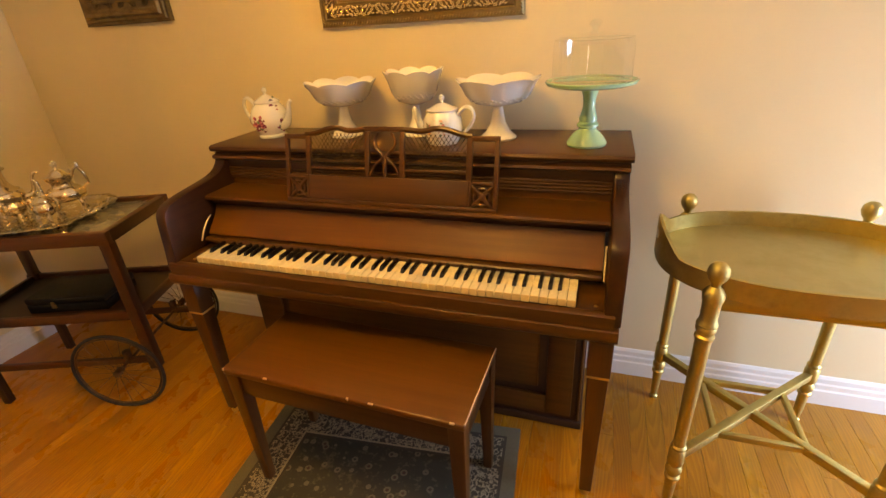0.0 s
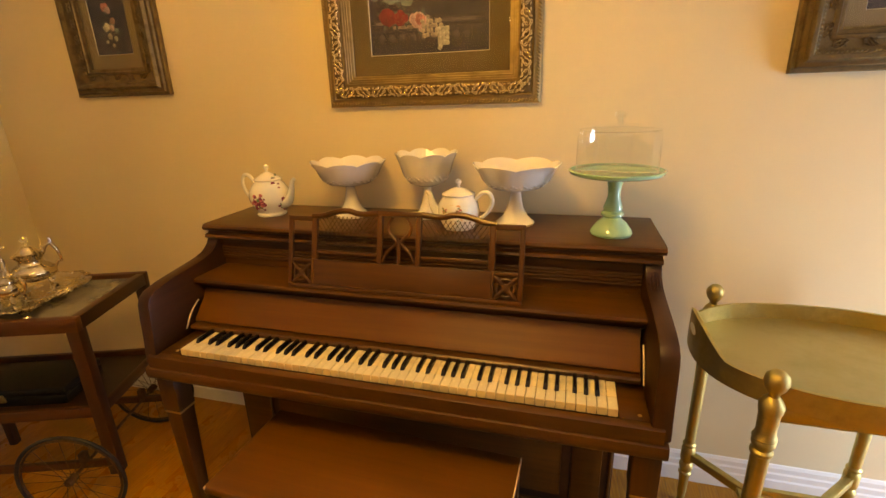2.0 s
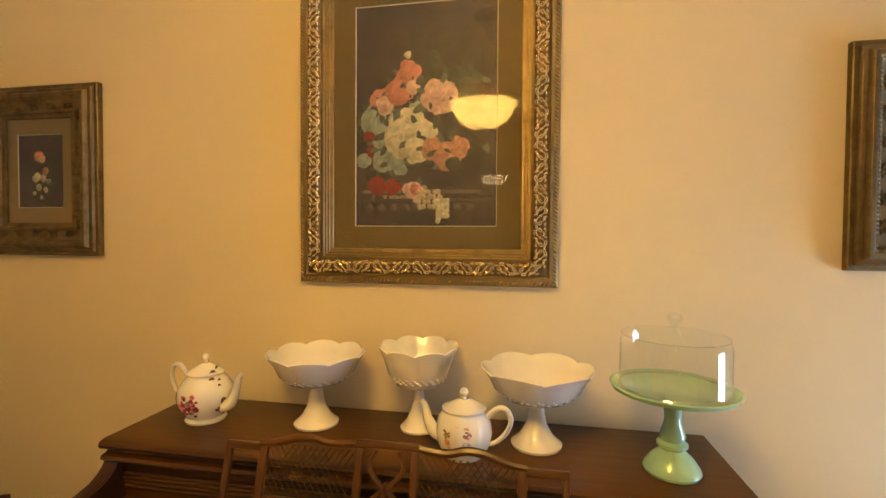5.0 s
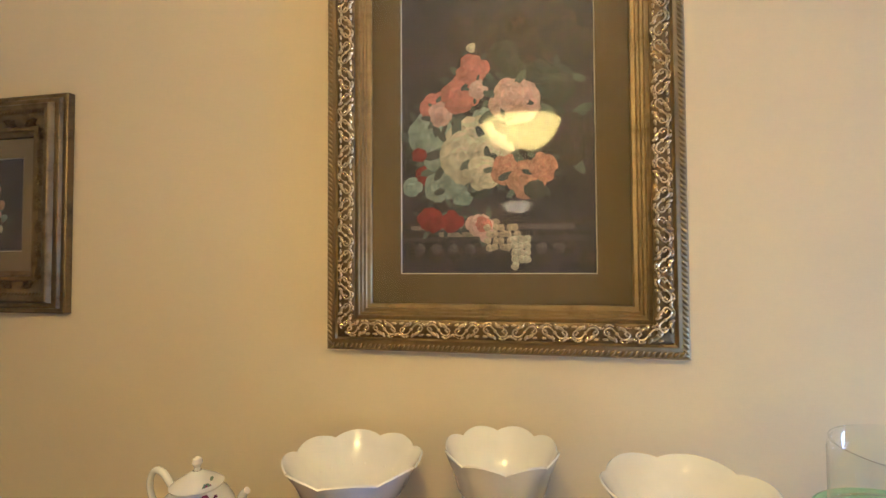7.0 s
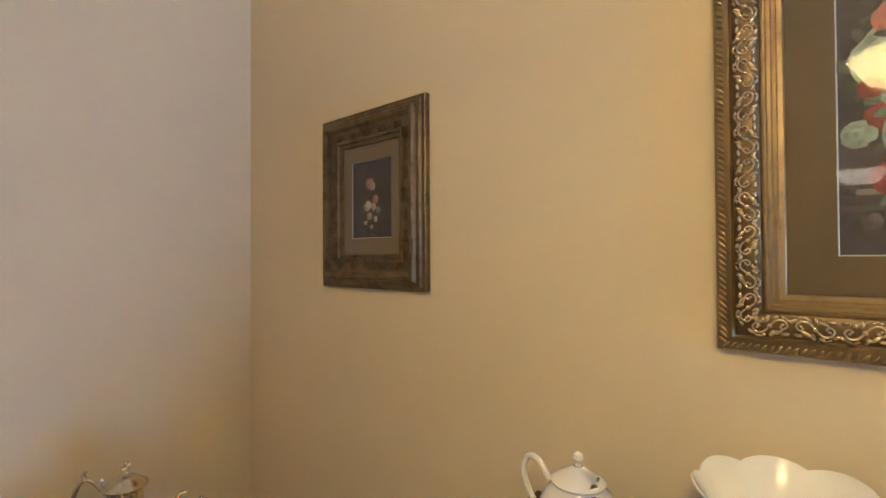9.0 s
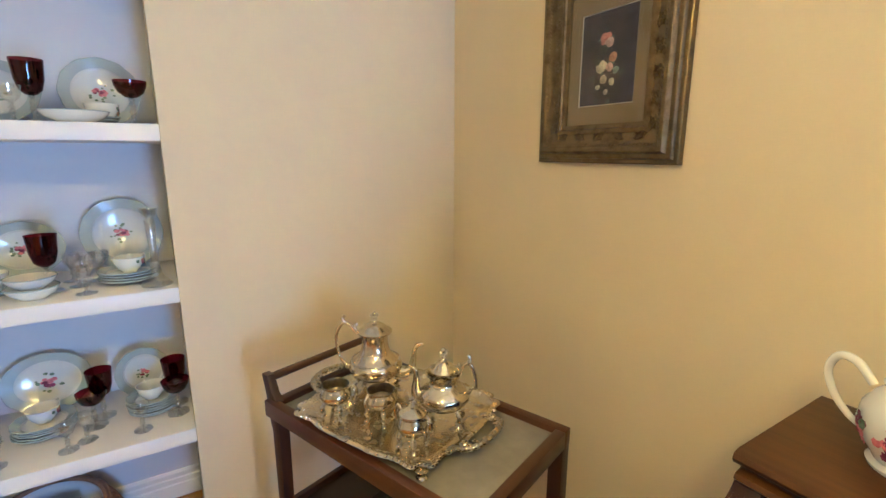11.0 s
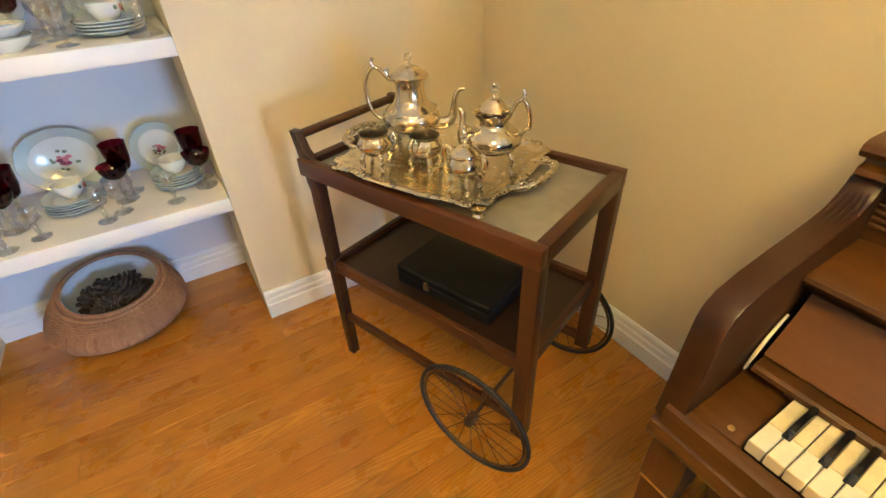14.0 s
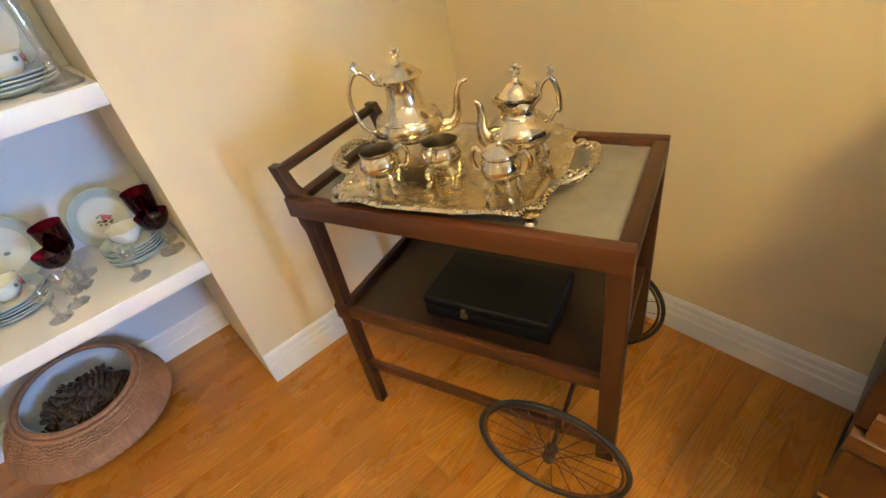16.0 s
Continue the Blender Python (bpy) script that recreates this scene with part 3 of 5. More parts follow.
for i in range(52):
    k = part("white_key", wk, None, piano)
    k.location = (-0.61 + KW * (i + 0.5), py(0.922), 0.700 + rng.uniform(-0.0006, 0.0006))
    if i < 51 and i % 7 not in (1, 4):
        b = part("black_key", bk, None, piano)
        off = {0: 0.002, 2: -0.002, 3: 0.002, 5: -0.003, 6: 0.0}[i % 7]
        b.location = (-0.61 + KW * (i + 1) + off, py(0.962), 0.7205)

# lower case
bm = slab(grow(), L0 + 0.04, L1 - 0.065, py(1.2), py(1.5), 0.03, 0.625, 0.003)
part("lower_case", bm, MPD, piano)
bm = grow()
for x0, x1, z0, z1 in ((L0 + 0.06, L0 + 0.17, 0.06, 0.6), (L1 - 0.19, L1 - 0.10, 0.06, 0.6), (L0 + 0.17, L1 - 0.19, 0.52, 0.6), (L0 + 0.17, L1 - 0.19, 0.06, 0.14)):
    slab(bm, x0, x1, py(1.186), py(1.2), z0, z1, 0.003)
part("lower_panel_frame", bm, MPX, piano)
part("lower_panel", slab(grow(), L0 + 0.2, L1 - 0.22, py(1.192), py(1.2), 0.17, 0.49, 0.004), MPX, piano)
part("pillar_strip", tube(grow(), [(L1 - 0.075, py(1.196), 0.04), (L1 - 0.075, py(1.196), 0.62)], 0.006), MPZ, piano)
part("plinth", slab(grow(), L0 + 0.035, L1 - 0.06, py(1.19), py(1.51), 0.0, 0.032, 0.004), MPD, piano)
for sx in (-1, 1):
    x = sx * 0.683
    lg = part("leg", leg_taper(grow(), x, py(0.94), 0.03, 0.49, 0.036, 0.056), MPZ, piano)
    part("leg_block", slab(grow(), x - 0.031, x + 0.031, py(0.909), py(0.971), 0.497, 0.625, 0.003), MPZ, lg)
    part("band", slab(grow(), x - 0.0295, x + 0.0295, py(0.9105), py(0.9695), 0.489, 0.498, 0.001), MBRASS, lg, "thin brass band")
    part("caster", lathe(grow(), [(0, 0), (0.012, 0.001), (0.017, 0.012), (0.014, 0.024), (0.016, 0.031), (0, 0.032)], 16, Matrix.Translation((x, py(0.94), 0))), MBRASS, lg)


# music desk leaning on the upper panel
def music_desk():
    desk = new("music_desk")
    desk.parent = piano
    desk.matrix_basis = Matrix.Translation((0.017, py(1.097), 0.873)) @ Matrix.Rotation(radians(-15), 4, "X")
    th = 0.012

    def bar(x0, x1, z0, z1, name="rail", b=0.0025):
        return part(name, slab(grow(), x0, x1, 0, th, z0, z1, b), MPX if x1 - x0 > z1 - z0 else MPZ, desk)
    bar(-0.352, 0.352, 0.0, 0.012, "bottom_rail")
    bar(-0.268, 0.268, 0.012, 0.088, "apron")
    for s in (-1, 1):
        bar(min(s * 0.34, s * 0.354), max(s * 0.34, s * 0.354), 0.012, 0.205, "outer_post")
        bar(min(s * 0.258, s * 0.276), max(s * 0.258, s * 0.276), 0.088, 0.215, "inner_post")
        bar(min(s * 0.268, s * 0.276), max(s * 0.268, s * 0.276), 0.012, 0.088, "inner_stub")
        bar(min(s * 0.050, s * 0.066), max(s * 0.050, s * 0.066), 0.088, 0.225, "middle_post")
        bar(min(s * 0.268, s * 0.354), max(s * 0.268, s * 0.354), 0.2, 0.216, "end_rail")
        bar(min(s * 0.276, s * 0.34), max(s * 0.276, s * 0.34), 0.078, 0.088, "fret_rail")
        bm = grow()
        cx, cz = s * 0.308, 0.045
        for a in (45, 135, 225, 315):
            tube(bm, [(cx + 0.008 * math.cos(radians(a)), th / 2, cz + 0.008 * math.sin(radians(a))), (cx + 0.024 * math.cos(radians(a)), th / 2, cz + 0.024 * math.sin(radians(a))), (cx + 0.046 * math.cos(radians(a)), th / 2, cz + 0.046 * math.sin(radians(a)))], [0.005, 0.008, 0.004], 8)
        tube(bm, [(cx + 0.024 * math.cos(radians(a)), th / 2, cz + 0.024 * math.sin(radians(a))) for a in range(0, 360, 20)], 0.005, 8, True)
        slab(bm, cx - 0.012, cx + 0.012, 0.002, th - 0.002, cz - 0.012, cz + 0.012, 0.003)
        part("pierced_fretwork", bm, MPX, desk)
        bm = grow()
        top = [(0.276, 0.215), (0.24, 0.219), (0.20, 0.231), (0.16, 0.235), (0.12, 0.227), (0.066, 0.232)]
        tube(bm, [(s * x, th / 2, z) for x, z in top], 0.0085, 8)
        part("arched_rail", bm, MPX, desk)
        bm = grow()
        for k in range(16):
            for sl in (-1, 1):
                x0 = 0.068 + 0.0135 * k
                p, q = (x0, 0.118), (x0 + sl * 0.07, 0.218)
                lo, hi = 0.068, 0.257
                if not (lo <= q[0] <= hi):
                    f = ((lo if q[0] < lo else hi) - p[0]) / (q[0] - p[0])
                    q = (p[0] + f * (q[0] - p[0]), p[1] + f * 0.1)
                tube(bm, [(s * p[0], 0.004, p[1]), (s * q[0], 0.004, q[1])], 0.0009, 4)
        part("wire_lattice", bm, MMESH, desk, "bronze wire lattice")
        bar(min(s * 0.066, s * 0.258), max(s * 0.066, s * 0.258), 0.107, 0.117, "lattice_rail")
    bar(-0.066, 0.066, 0.225, 0.24, "centre_rail")
    bm = grow()
    for s in (-1, 1):
        tube(bm, [(s * 0.05, 0.006, 0.092), (s * 0.036, 0.006, 0.12), (s * 0.012, 0.006, 0.142), (s * 0.008, 0.006, 0.155), (s * 0.03, 0.006, 0.178), (s * 0.034, 0.006, 0.2), (s * 0.022, 0.006, 0.222)], [0.005, 0.005, 0.006, 0.006, 0.005, 0.004, 0.004], 8)
    tube(bm, [(0, 0.006, 0.09), (0, 0.006, 0.15), (0, 0.006, 0.165)], [0.006, 0.007, 0.002], 8)
    part("lyre", bm, MPZ, desk)


music_desk()


# ---- bench ----
def bench():
    t = thing("piano_bench", pose(-0.611, 0.832, 0.009, 0, 0, -2), "worn brown walnut piano bench with chipped edges on the rug", "bench")
    w, d = 0.378, 0.158
    part("seat", slab(grow(), -w, w, -d, d, 0.462, 0.484, 0.005, 3), wood("bench_top", (0.075, 0.026, 0.004), (0.14, 0.052, 0.009), 0, 0.36, 0.1, 45, spec=0.35), t)
    for x, y, a, b in ((-0.22, -d - 0.0005, 0.012, 0.004), (0.05, -d - 0.0005, 0.006, 0.008), (0.12, -d - 0.0005, 0.014, 0.003), (0.345, -d - 0.0005, 0.012, 0.004), (-0.372, -d - 0.0005, 0.004, 0.008)):
        part("chip", slab(grow(), x - a * 0.55, x + a * 0.55, y - 0.0008, y + 0.005, 0.4825 - b * 0.7, 0.4846, 0.0008, 1), MCHIP, t, "pale bare wood chip")
    part("worn_edge", tube(grow(), [(w - 0.0015, -d + 0.004, 0.4835), (w - 0.0015, d - 0.004, 0.4835)], 0.002, 6), MCHIP, t)
    for s in (-1, 1):
        part("apron", slab(grow(), -w + 0.03, w - 0.03, s * (d - 0.02) - 0.009, s * (d - 0.02) + 0.009, 0.385, 0.462, 0.002), MPX, t)
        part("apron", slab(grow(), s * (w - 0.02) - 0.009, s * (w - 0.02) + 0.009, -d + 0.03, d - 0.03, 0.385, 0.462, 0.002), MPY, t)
        for u in (-1, 1):
            part("leg", leg_taper(grow(), s * (w - 0.026), u * (d - 0.026), 0.0, 0.462, 0.028, 0.046), MPZ, t)


bench()


# ---- pictures ----
def ring_frame(bm, w, h, prof, slot=0):
    """Mitred moulding round a w x h opening's outside; prof rows are (inset, depth)."""
    loops = []
    for ins, dep in prof:
        a, b = w / 2 - ins, h / 2 - ins
        loops.append([bm.verts.new(p) for p in ((-a, -dep, -b), (a, -dep, -b), (a, -dep, b), (-a, -dep, b))])
    for p, q in zip(loops, loops[1:]):
        for i in range(4):
            j = (i + 1) % 4
            bm.faces.new((p[i], p[j], q[j], q[i])).material_index = slot
    return bm


def along(w, h, ins, step):
    """Evenly spaced places and headings round a rectangle."""
    a, b = w / 2 - ins, h / 2 - ins
    out = []
    for (x0, z0), (x1, z1) in (((-a, -b), (a, -b)), ((a, -b), (a, b)), ((a, b), (-a, b)), ((-a, b), (-a, -b))):
        ln = math.hypot(x1 - x0, z1 - z0)
        n = max(1, round(ln / step))
        for i in range(n):
            f = (i + 0.5) / n
            out.append((x0 + f * (x1 - x0), z0 + f * (z1 - z0), math.atan2(z1 - z0, x1 - x0)))
    return out


def bead(bm, x, z, dep, lx, lz, ang, tall):
    """A low raised leaf, lx long, lz across, turned by ang in the wall's plane."""
    c, s = math.cos(ang), math.sin(ang)
    n = 8
    ring = [bm.verts.new((x + c * lx * math.cos(2 * math.pi * k / n) - s * lz * math.sin(2 * math.pi * k / n), -dep, z + s * lx * math.cos(2 * math.pi * k / n) + c * lz * math.sin(2 * math.pi * k / n))) for k in range(n)]
    mid = [bm.verts.new(((v.co.x - x) * 0.6 + x, -dep - tall * 0.75, (v.co.z - z) * 0.6 + z)) for v in ring]
    top = bm.verts.new((x, -dep - tall, z))
    for k in range(n):
        j = (k + 1) % n
        bm.faces.new((ring[k], ring[j], mid[j], mid[k]))
        bm.faces.new((mid[k], mid[j], top))


BLOOMS = {}


def bloom_mat(c):
    key = tuple(round(x, 3) for x in c)
    if key not in BLOOMS:
        BLOOMS[key] = paint("painted_" + "_".join(str(int(100 * x)) for x in key), c, 0.5, 0.28, 40, 0.0)
    return BLOOMS[key]


def painted(w, h, rows, seed):
    """A flat print: dark ground, with painted shapes as thin flakes laid over one another; rows are (x, z, radius, colour, petals)."""
    r = random.Random(seed)
    bm = grow()
    mats = [MPRINT]
    vs = [bm.verts.new(p) for p in ((-w / 2, 0, -h / 2), (w / 2, 0, -h / 2), (w / 2, 0, h / 2), (-w / 2, 0, h / 2))]
    bm.faces.new(vs)
    lift = 0.0001
    for u, v, rad, c, petals in rows:
        if not petals:
            lift += 0.000002
            mt = bloom_mat(c)
            if mt not in mats:
                mats.append(mt)
            x, z = (u - 0.5) * w, (v - 0.5) * h
            bm.faces.new([bm.verts.new((max(-w / 2, min(w / 2, p)), -lift, q)) for p, q in ((x - rad, z - 0.0045), (x + rad, z - 0.006), (x + rad, z + 0.006), (x - rad, z + 0.0045))]).material_index = mats.index(mt)
            continue
        turn = r.uniform(0, 6.28)
        ux, uz = (u - 0.5) * w, (v - 0.5) * h

        def flake(cx, cz, lx, lz, turned, tone, lumps=0.15):
            nonlocal lift
            mt = bloom_mat(tuple(min(0.8, round(q, 1 if q > 0.45 else 2)) for q in tone))
            if mt not in mats:
                mats.append(mt)
            lift += 0.0000008
            ring = []
            for q in range(12):
                a = 2 * math.pi * q / 12
                g = 1 + r.uniform(-lumps, lumps)
                x, z = lx * g * math.cos(a), lz * g * math.sin(a)
                px, pz = cx + x * math.cos(turned) - z * math.sin(turned), cz + x * math.sin(turned) + z * math.cos(turned)
                ring.append(bm.verts.new((max(-w / 2, min(w / 2, px)), -lift, max(-h / 2, min(h / 2, pz)))))
            bm.faces.new(ring).material_index = mats.index(mt)

        if petals > 7:
            # leaves behind the bloom
            for k in range(5):
                a0 = turn + 1.26 * k + r.uniform(-0.3, 0.3)
                ln = rad * r.uniform(0.3, 0.48)
                flake(ux + rad * math.cos(a0), uz + rad * math.sin(a0), ln, ln * 0.42, a0 + r.uniform(-0.6, 0.6), ((0.06, 0.075, 0.055), (0.10, 0.125, 0.10))[k % 2], 0.14)
        flake(ux, uz, 0.8 * rad, 0.78 * rad, turn, [q * 0.8 for q in c])
        # rings of broad petals, each with a shaded foot and a paler turned lip, closing on a deep heart
        for layer, (dist, size, count) in enumerate(((0.62, 0.44, 8), (0.44, 0.38, 7), (0.25, 0.31, 5), (0.08, 0.22, 3)) if petals > 7 else ((0.5, 0.5, 5), (0.15, 0.35, 3))):
            for k in range(count):
                a0 = turn + 0.5 * layer + 2 * math.pi * k / count + r.uniform(-0.22, 0.22)
                d = rad * dist * r.uniform(0.72, 1.28)
                cx, cz = ux + d * math.cos(a0), uz + d * math.sin(a0)
                lit = 0.84 + 0.17 * math.sin(a0 + 0.6) + 0.04 * layer + r.uniform(-0.06, 0.06)
                z1 = rad * size * r.uniform(0.7, 1.1)
                flake(cx - 0.2 * z1 * math.cos(a0), cz - 0.2 * z1 * math.sin(a0), 0.82 * z1, 1.05 * z1, a0, [q * lit * 0.84 for q in c])
                flake(cx, cz, 0.74 * z1, 0.98 * z1, a0, [q * lit for q in c])
                flake(cx + 0.42 * z1 * math.cos(a0), cz + 0.42 * z1 * math.sin(a0), 0.26 * z1, 0.74 * z1, a0, [q * lit * 1.1 for q in c])
        if petals > 7:
            flake(ux, uz, 0.09 * rad, 0.12 * rad, turn, [q * 0.7 for q in c])
    return bm, mats


CORAL, PINK, WHITE, TEAL, LEAF = (0.50, 0.19, 0.15), (0.55, 0.36, 0.31), (0.50, 0.45, 0.33), (0.25, 0.31, 0.27), (0.055, 0.06, 0.047)
RED, PEACH, GRAPE, EARTH, STONE = (0.23, 0.03, 0.03), (0.45, 0.22, 0.15), (0.42, 0.34, 0.24), (0.06, 0.045, 0.04), (0.30, 0.25, 0.19)


def picture(name, x0, x1, z0, z1, fw, pw, ph, rows, seed, label, board, dull, depth=0.042):
    w, h = x1 - x0, z1 - z0
    t = thing(name, pose((x0 + x1) / 2, YB - 0.001, (z0 + z1) / 2), label, "picture", "framed flower prints")
    d = depth
    rich = dull is MGILTD
    if rich:
        prof = [(0, 0), (0, 0.42 * d), (0.003, 0.52 * d), (0.010, 0.62 * d), (0.018, 0.68 * d), (0.021, 0.74 * d), (0.025, 0.76 * d), (0.027, 0.70 * d), (0.030, 0.66 * d), (0.040, 0.80 * d), (0.050, 0.84 * d), (0.060, 0.78 * d), (0.068, 0.62 * d), (0.071, 0.66 * d), (0.076, 0.66 * d), (0.078, 0.56 * d), (0.083, 0.56 * d), (0.085, 0.46 * d), (0.090, 0.47 * d), (0.092, 0.38 * d), (fw - 0.002, 0.36 * d), (fw, 0.3 * d), (fw, 0.12 * d)]
    else:
        prof = [(0, 0), (0, 0.40 * d), (0.003, 0.46 * d), (0.012, 0.46 * d), (0.014, 0.62 * d), (0.017, 0.68 * d), (0.026, 0.70 * d), (0.029, 0.92 * d), (0.033, d), (0.041, d), (0.045, 0.94 * d), (0.052, 0.72 * d), (0.062, 0.60 * d), (fw - 0.026, 0.54 * d), (fw - 0.022, 0.60 * d), (fw - 0.014, 0.60 * d), (fw - 0.011, 0.48 * d), (fw - 0.003, 0.44 * d), (fw, 0.38 * d), (fw, 0.12 * d)]
    fr = part("frame", ring_frame(grow(), w, h, prof), dull, t)
    bm = grow()
    for x, z, a in along(w, h, 0.011 if rich else 0.0475, 0.0105):
        bead(bm, x, z, (0.6 if rich else 0.84) * d, 0.0105 if rich else 0.0075, 0.0036, a + 0.85, 0.0048 if rich else 0.003)
    tagged(part("rope_edge", bm, dull, fr), kind="stuff")
    mid = 0.049 if rich else fw - 0.034
    dep = (0.80 if rich else 0.55) * d
    if rich:
        ring = ring_frame(grow(), w - 0.058, h - 0.058, [(0, 0.665 * d), (0.0112, 0.812 * d), (0.0212, 0.852 * d), (0.0312, 0.792 * d), (0.0385, 0.64 * d)])
        part("ornament_ground", ring, MBED, fr)
    bm = grow()
    k = 1.0 if rich else 0.62
    for i, (x, z, a) in enumerate(along(w, h, mid, 0.056 if rich else 0.062)):
        c, s = math.cos(a), math.sin(a)
        f = -1 if i % 2 else 1

        def spot(du, dv):
            return x + c * du * k - s * dv * k, z + s * du * k + c * dv * k
        # a running S of two curls, with leaves springing off it and a husk between
        for g in (1, -1):
            pts = [(0.000, 0.000), (0.009, 0.010), (0.019, 0.010), (0.0235, 0.002), (0.018, -0.004), (0.0135, 0.001)]
            tube(bm, [(spot(g * du, g * f * dv)[0], -dep - 0.002, spot(g * du, g * f * dv)[1]) for du, dv in pts], [0.0012 * k, 0.0019 * k, 0.002 * k, 0.0018 * k, 0.0016 * k, 0.0022 * k], 6)
            for du, dv, lx, lz, ta, tall in ((0.011, -0.0085, 0.0088, 0.004, 0.55, 0.006), (0.003, -0.0115, 0.007, 0.0034, 1.1, 0.006), (0.026, 0.0105, 0.006, 0.003, -0.6, 0.005), (0.021, -0.0115, 0.006, 0.003, 0.15, 0.005), (0.010, 0.0155, 0.0055, 0.0026, 0.4, 0.005), (0.018, 0.0155, 0.0045, 0.0024, -0.5, 0.005), (0.0175, 0.003, 0.0036, 0.0028, 0.8, 0.005)):
                px, pz = spot(g * du, g * f * dv)
                bead(bm, px, pz, dep, lx * k, lz * k, a + f * ta, tall)
        px, pz = spot(0, 0)
        bead(bm, px, pz, dep, 0.0045 * k, 0.0045 * k, a, 0.0055)
    tagged(part("scroll_ornament", bm, MGILT if rich else dull, fr), "raised gilt scrolls", kind="stuff")
    bm = grow()
    a, b = w / 2 - fw + 0.002, h / 2 - fw + 0.002
    for q in ((-a, a, -b, -ph / 2), (-a, a, ph / 2, b), (-a, -pw / 2, -ph / 2, ph / 2), (pw / 2, a, -ph / 2, ph / 2)):
        slab(bm, q[0], q[1], -0.0085, -0.006, q[2], q[3])
    part("mat_board", bm, board, t)
    part("mat_bevel", ring_frame(grow(), pw, ph, [(0, 0.0088), (0.0022, 0.0065)]), MBEV, t)
    bm, mats = painted(pw, ph, rows, seed)
    pr = part("print", bm, mats, t, "painted bouquet on a dark ground")
    pr.location = (0, -0.0062, 0)
    part("backing", slab(grow(), -a, a, -0.005, 0, -b, b), MPD, t)
    gl = part("glass", slab(grow(), -a, a, -0.0122, -0.0112, -b, b), MPANE, t)
    gl.visible_shadow = False
    return t


ledge = [(0.04 + 0.065 * k, 0.150 + 0.006 * math.sin(k), 0.022, STONE if 2 < k < 8 else EARTH, 4) for k in range(15)]
low = [(0.08 + 0.11 * k, 0.07 + 0.02 * math.sin(3 * k), 0.022, EARTH, 5) for k in range(9)]
BIG = low + ledge + [(0.5, 0.150, 0.21, (0.05, 0.042, 0.045), 0), (0.30, 0.158, 0.10, (0.17, 0.14, 0.12), 0), (0.72, 0.156, 0.07, (0.11, 0.09, 0.085), 0), (0.5, 0.118, 0.21, (0.06, 0.05, 0.05), 0)] + [(0.1 + 0.09 * k, 0.085, 0.014, (0.10, 0.085, 0.08), 3) for k in range(9)] + [(0.5 + 0.08 * k, 0.78 + 0.05 * math.sin(2 * k), 0.05, EARTH, 5) for k in range(-2, 6)] + [
    (0.80, 0.62, 0.05, LEAF, 8), (0.72, 0.66, 0.04, LEAF, 7), (0.86, 0.45, 0.06, EARTH, 8), (0.55, 0.74, 0.035, LEAF, 7), (0.60, 0.69, 0.03, LEAF, 6),
    (0.10, 0.42, 0.035, LEAF, 7), (0.13, 0.34, 0.03, RED, 5), (0.06, 0.30, 0.025, TEAL, 6), (0.21, 0.30, 0.04, TEAL, 8), (0.33, 0.32, 0.05, TEAL, 9), (0.42, 0.29, 0.03, LEAF, 6),
    (0.17, 0.475, 0.055, TEAL, 14), (0.22, 0.41, 0.045, TEAL, 12), (0.44, 0.52, 0.03, TEAL, 8), (0.38, 0.46, 0.06, WHITE, 16), (0.33, 0.40, 0.06, WHITE, 18), (0.47, 0.40, 0.05, WHITE, 14), (0.45, 0.34, 0.04, WHITE, 10),
    (0.18, 0.575, 0.035, CORAL, 10), (0.22, 0.545, 0.03, PINK, 8), (0.32, 0.61, 0.042, CORAL, 16), (0.39, 0.69, 0.036, CORAL, 14), (0.42, 0.625, 0.025, PINK, 8), (0.38, 0.77, 0.012, WHITE, 3),
    (0.61, 0.575, 0.062, PINK, 26), (0.58, 0.60, 0.04, PINK, 14), (0.10, 0.41, 0.02, RED, 6), (0.56, 0.35, 0.035, PEACH, 10), (0.66, 0.32, 0.044, PEACH, 14), (0.74, 0.35, 0.032, PEACH, 9), (0.70, 0.28, 0.025, LEAF, 6),
    (0.16, 0.185, 0.030, RED, 10), (0.27, 0.175, 0.026, RED, 10), (0.21, 0.175, 0.02, RED, 6), (0.43, 0.16, 0.032, PINK, 10), (0.44, 0.165, 0.02, CORAL, 6)] + [
    (0.46 + 0.035 * (k % 5) + 0.01 * (k % 2), 0.155 - 0.022 * (k // 5), 0.009, GRAPE, 4) for k in range(20)] + [(0.60 + 0.03 * (k % 3), 0.115 - 0.022 * (k // 3), 0.010, WHITE, 4) for k in range(13)]
SMALL = [(0.5, 0.25, 0.05, EARTH, 8), (0.45, 0.70, 0.022, CORAL, 10), (0.52, 0.66, 0.016, PINK, 6), (0.42, 0.60, 0.014, LEAF, 6), (0.60, 0.50, 0.016, PEACH, 7), (0.40, 0.42, 0.018, WHITE, 9), (0.55, 0.40, 0.014, PINK, 6),
         (0.32, 0.48, 0.012, LEAF, 5), (0.66, 0.36, 0.012, TEAL, 5), (0.45, 0.28, 0.014, GRAPE, 6), (0.60, 0.24, 0.011, WHITE, 4), (0.35, 0.2, 0.009, WHITE, 3), (0.5, 0.14, 0.009, GRAPE, 3), (0.3, 0.78, 0.008, LEAF, 3)]
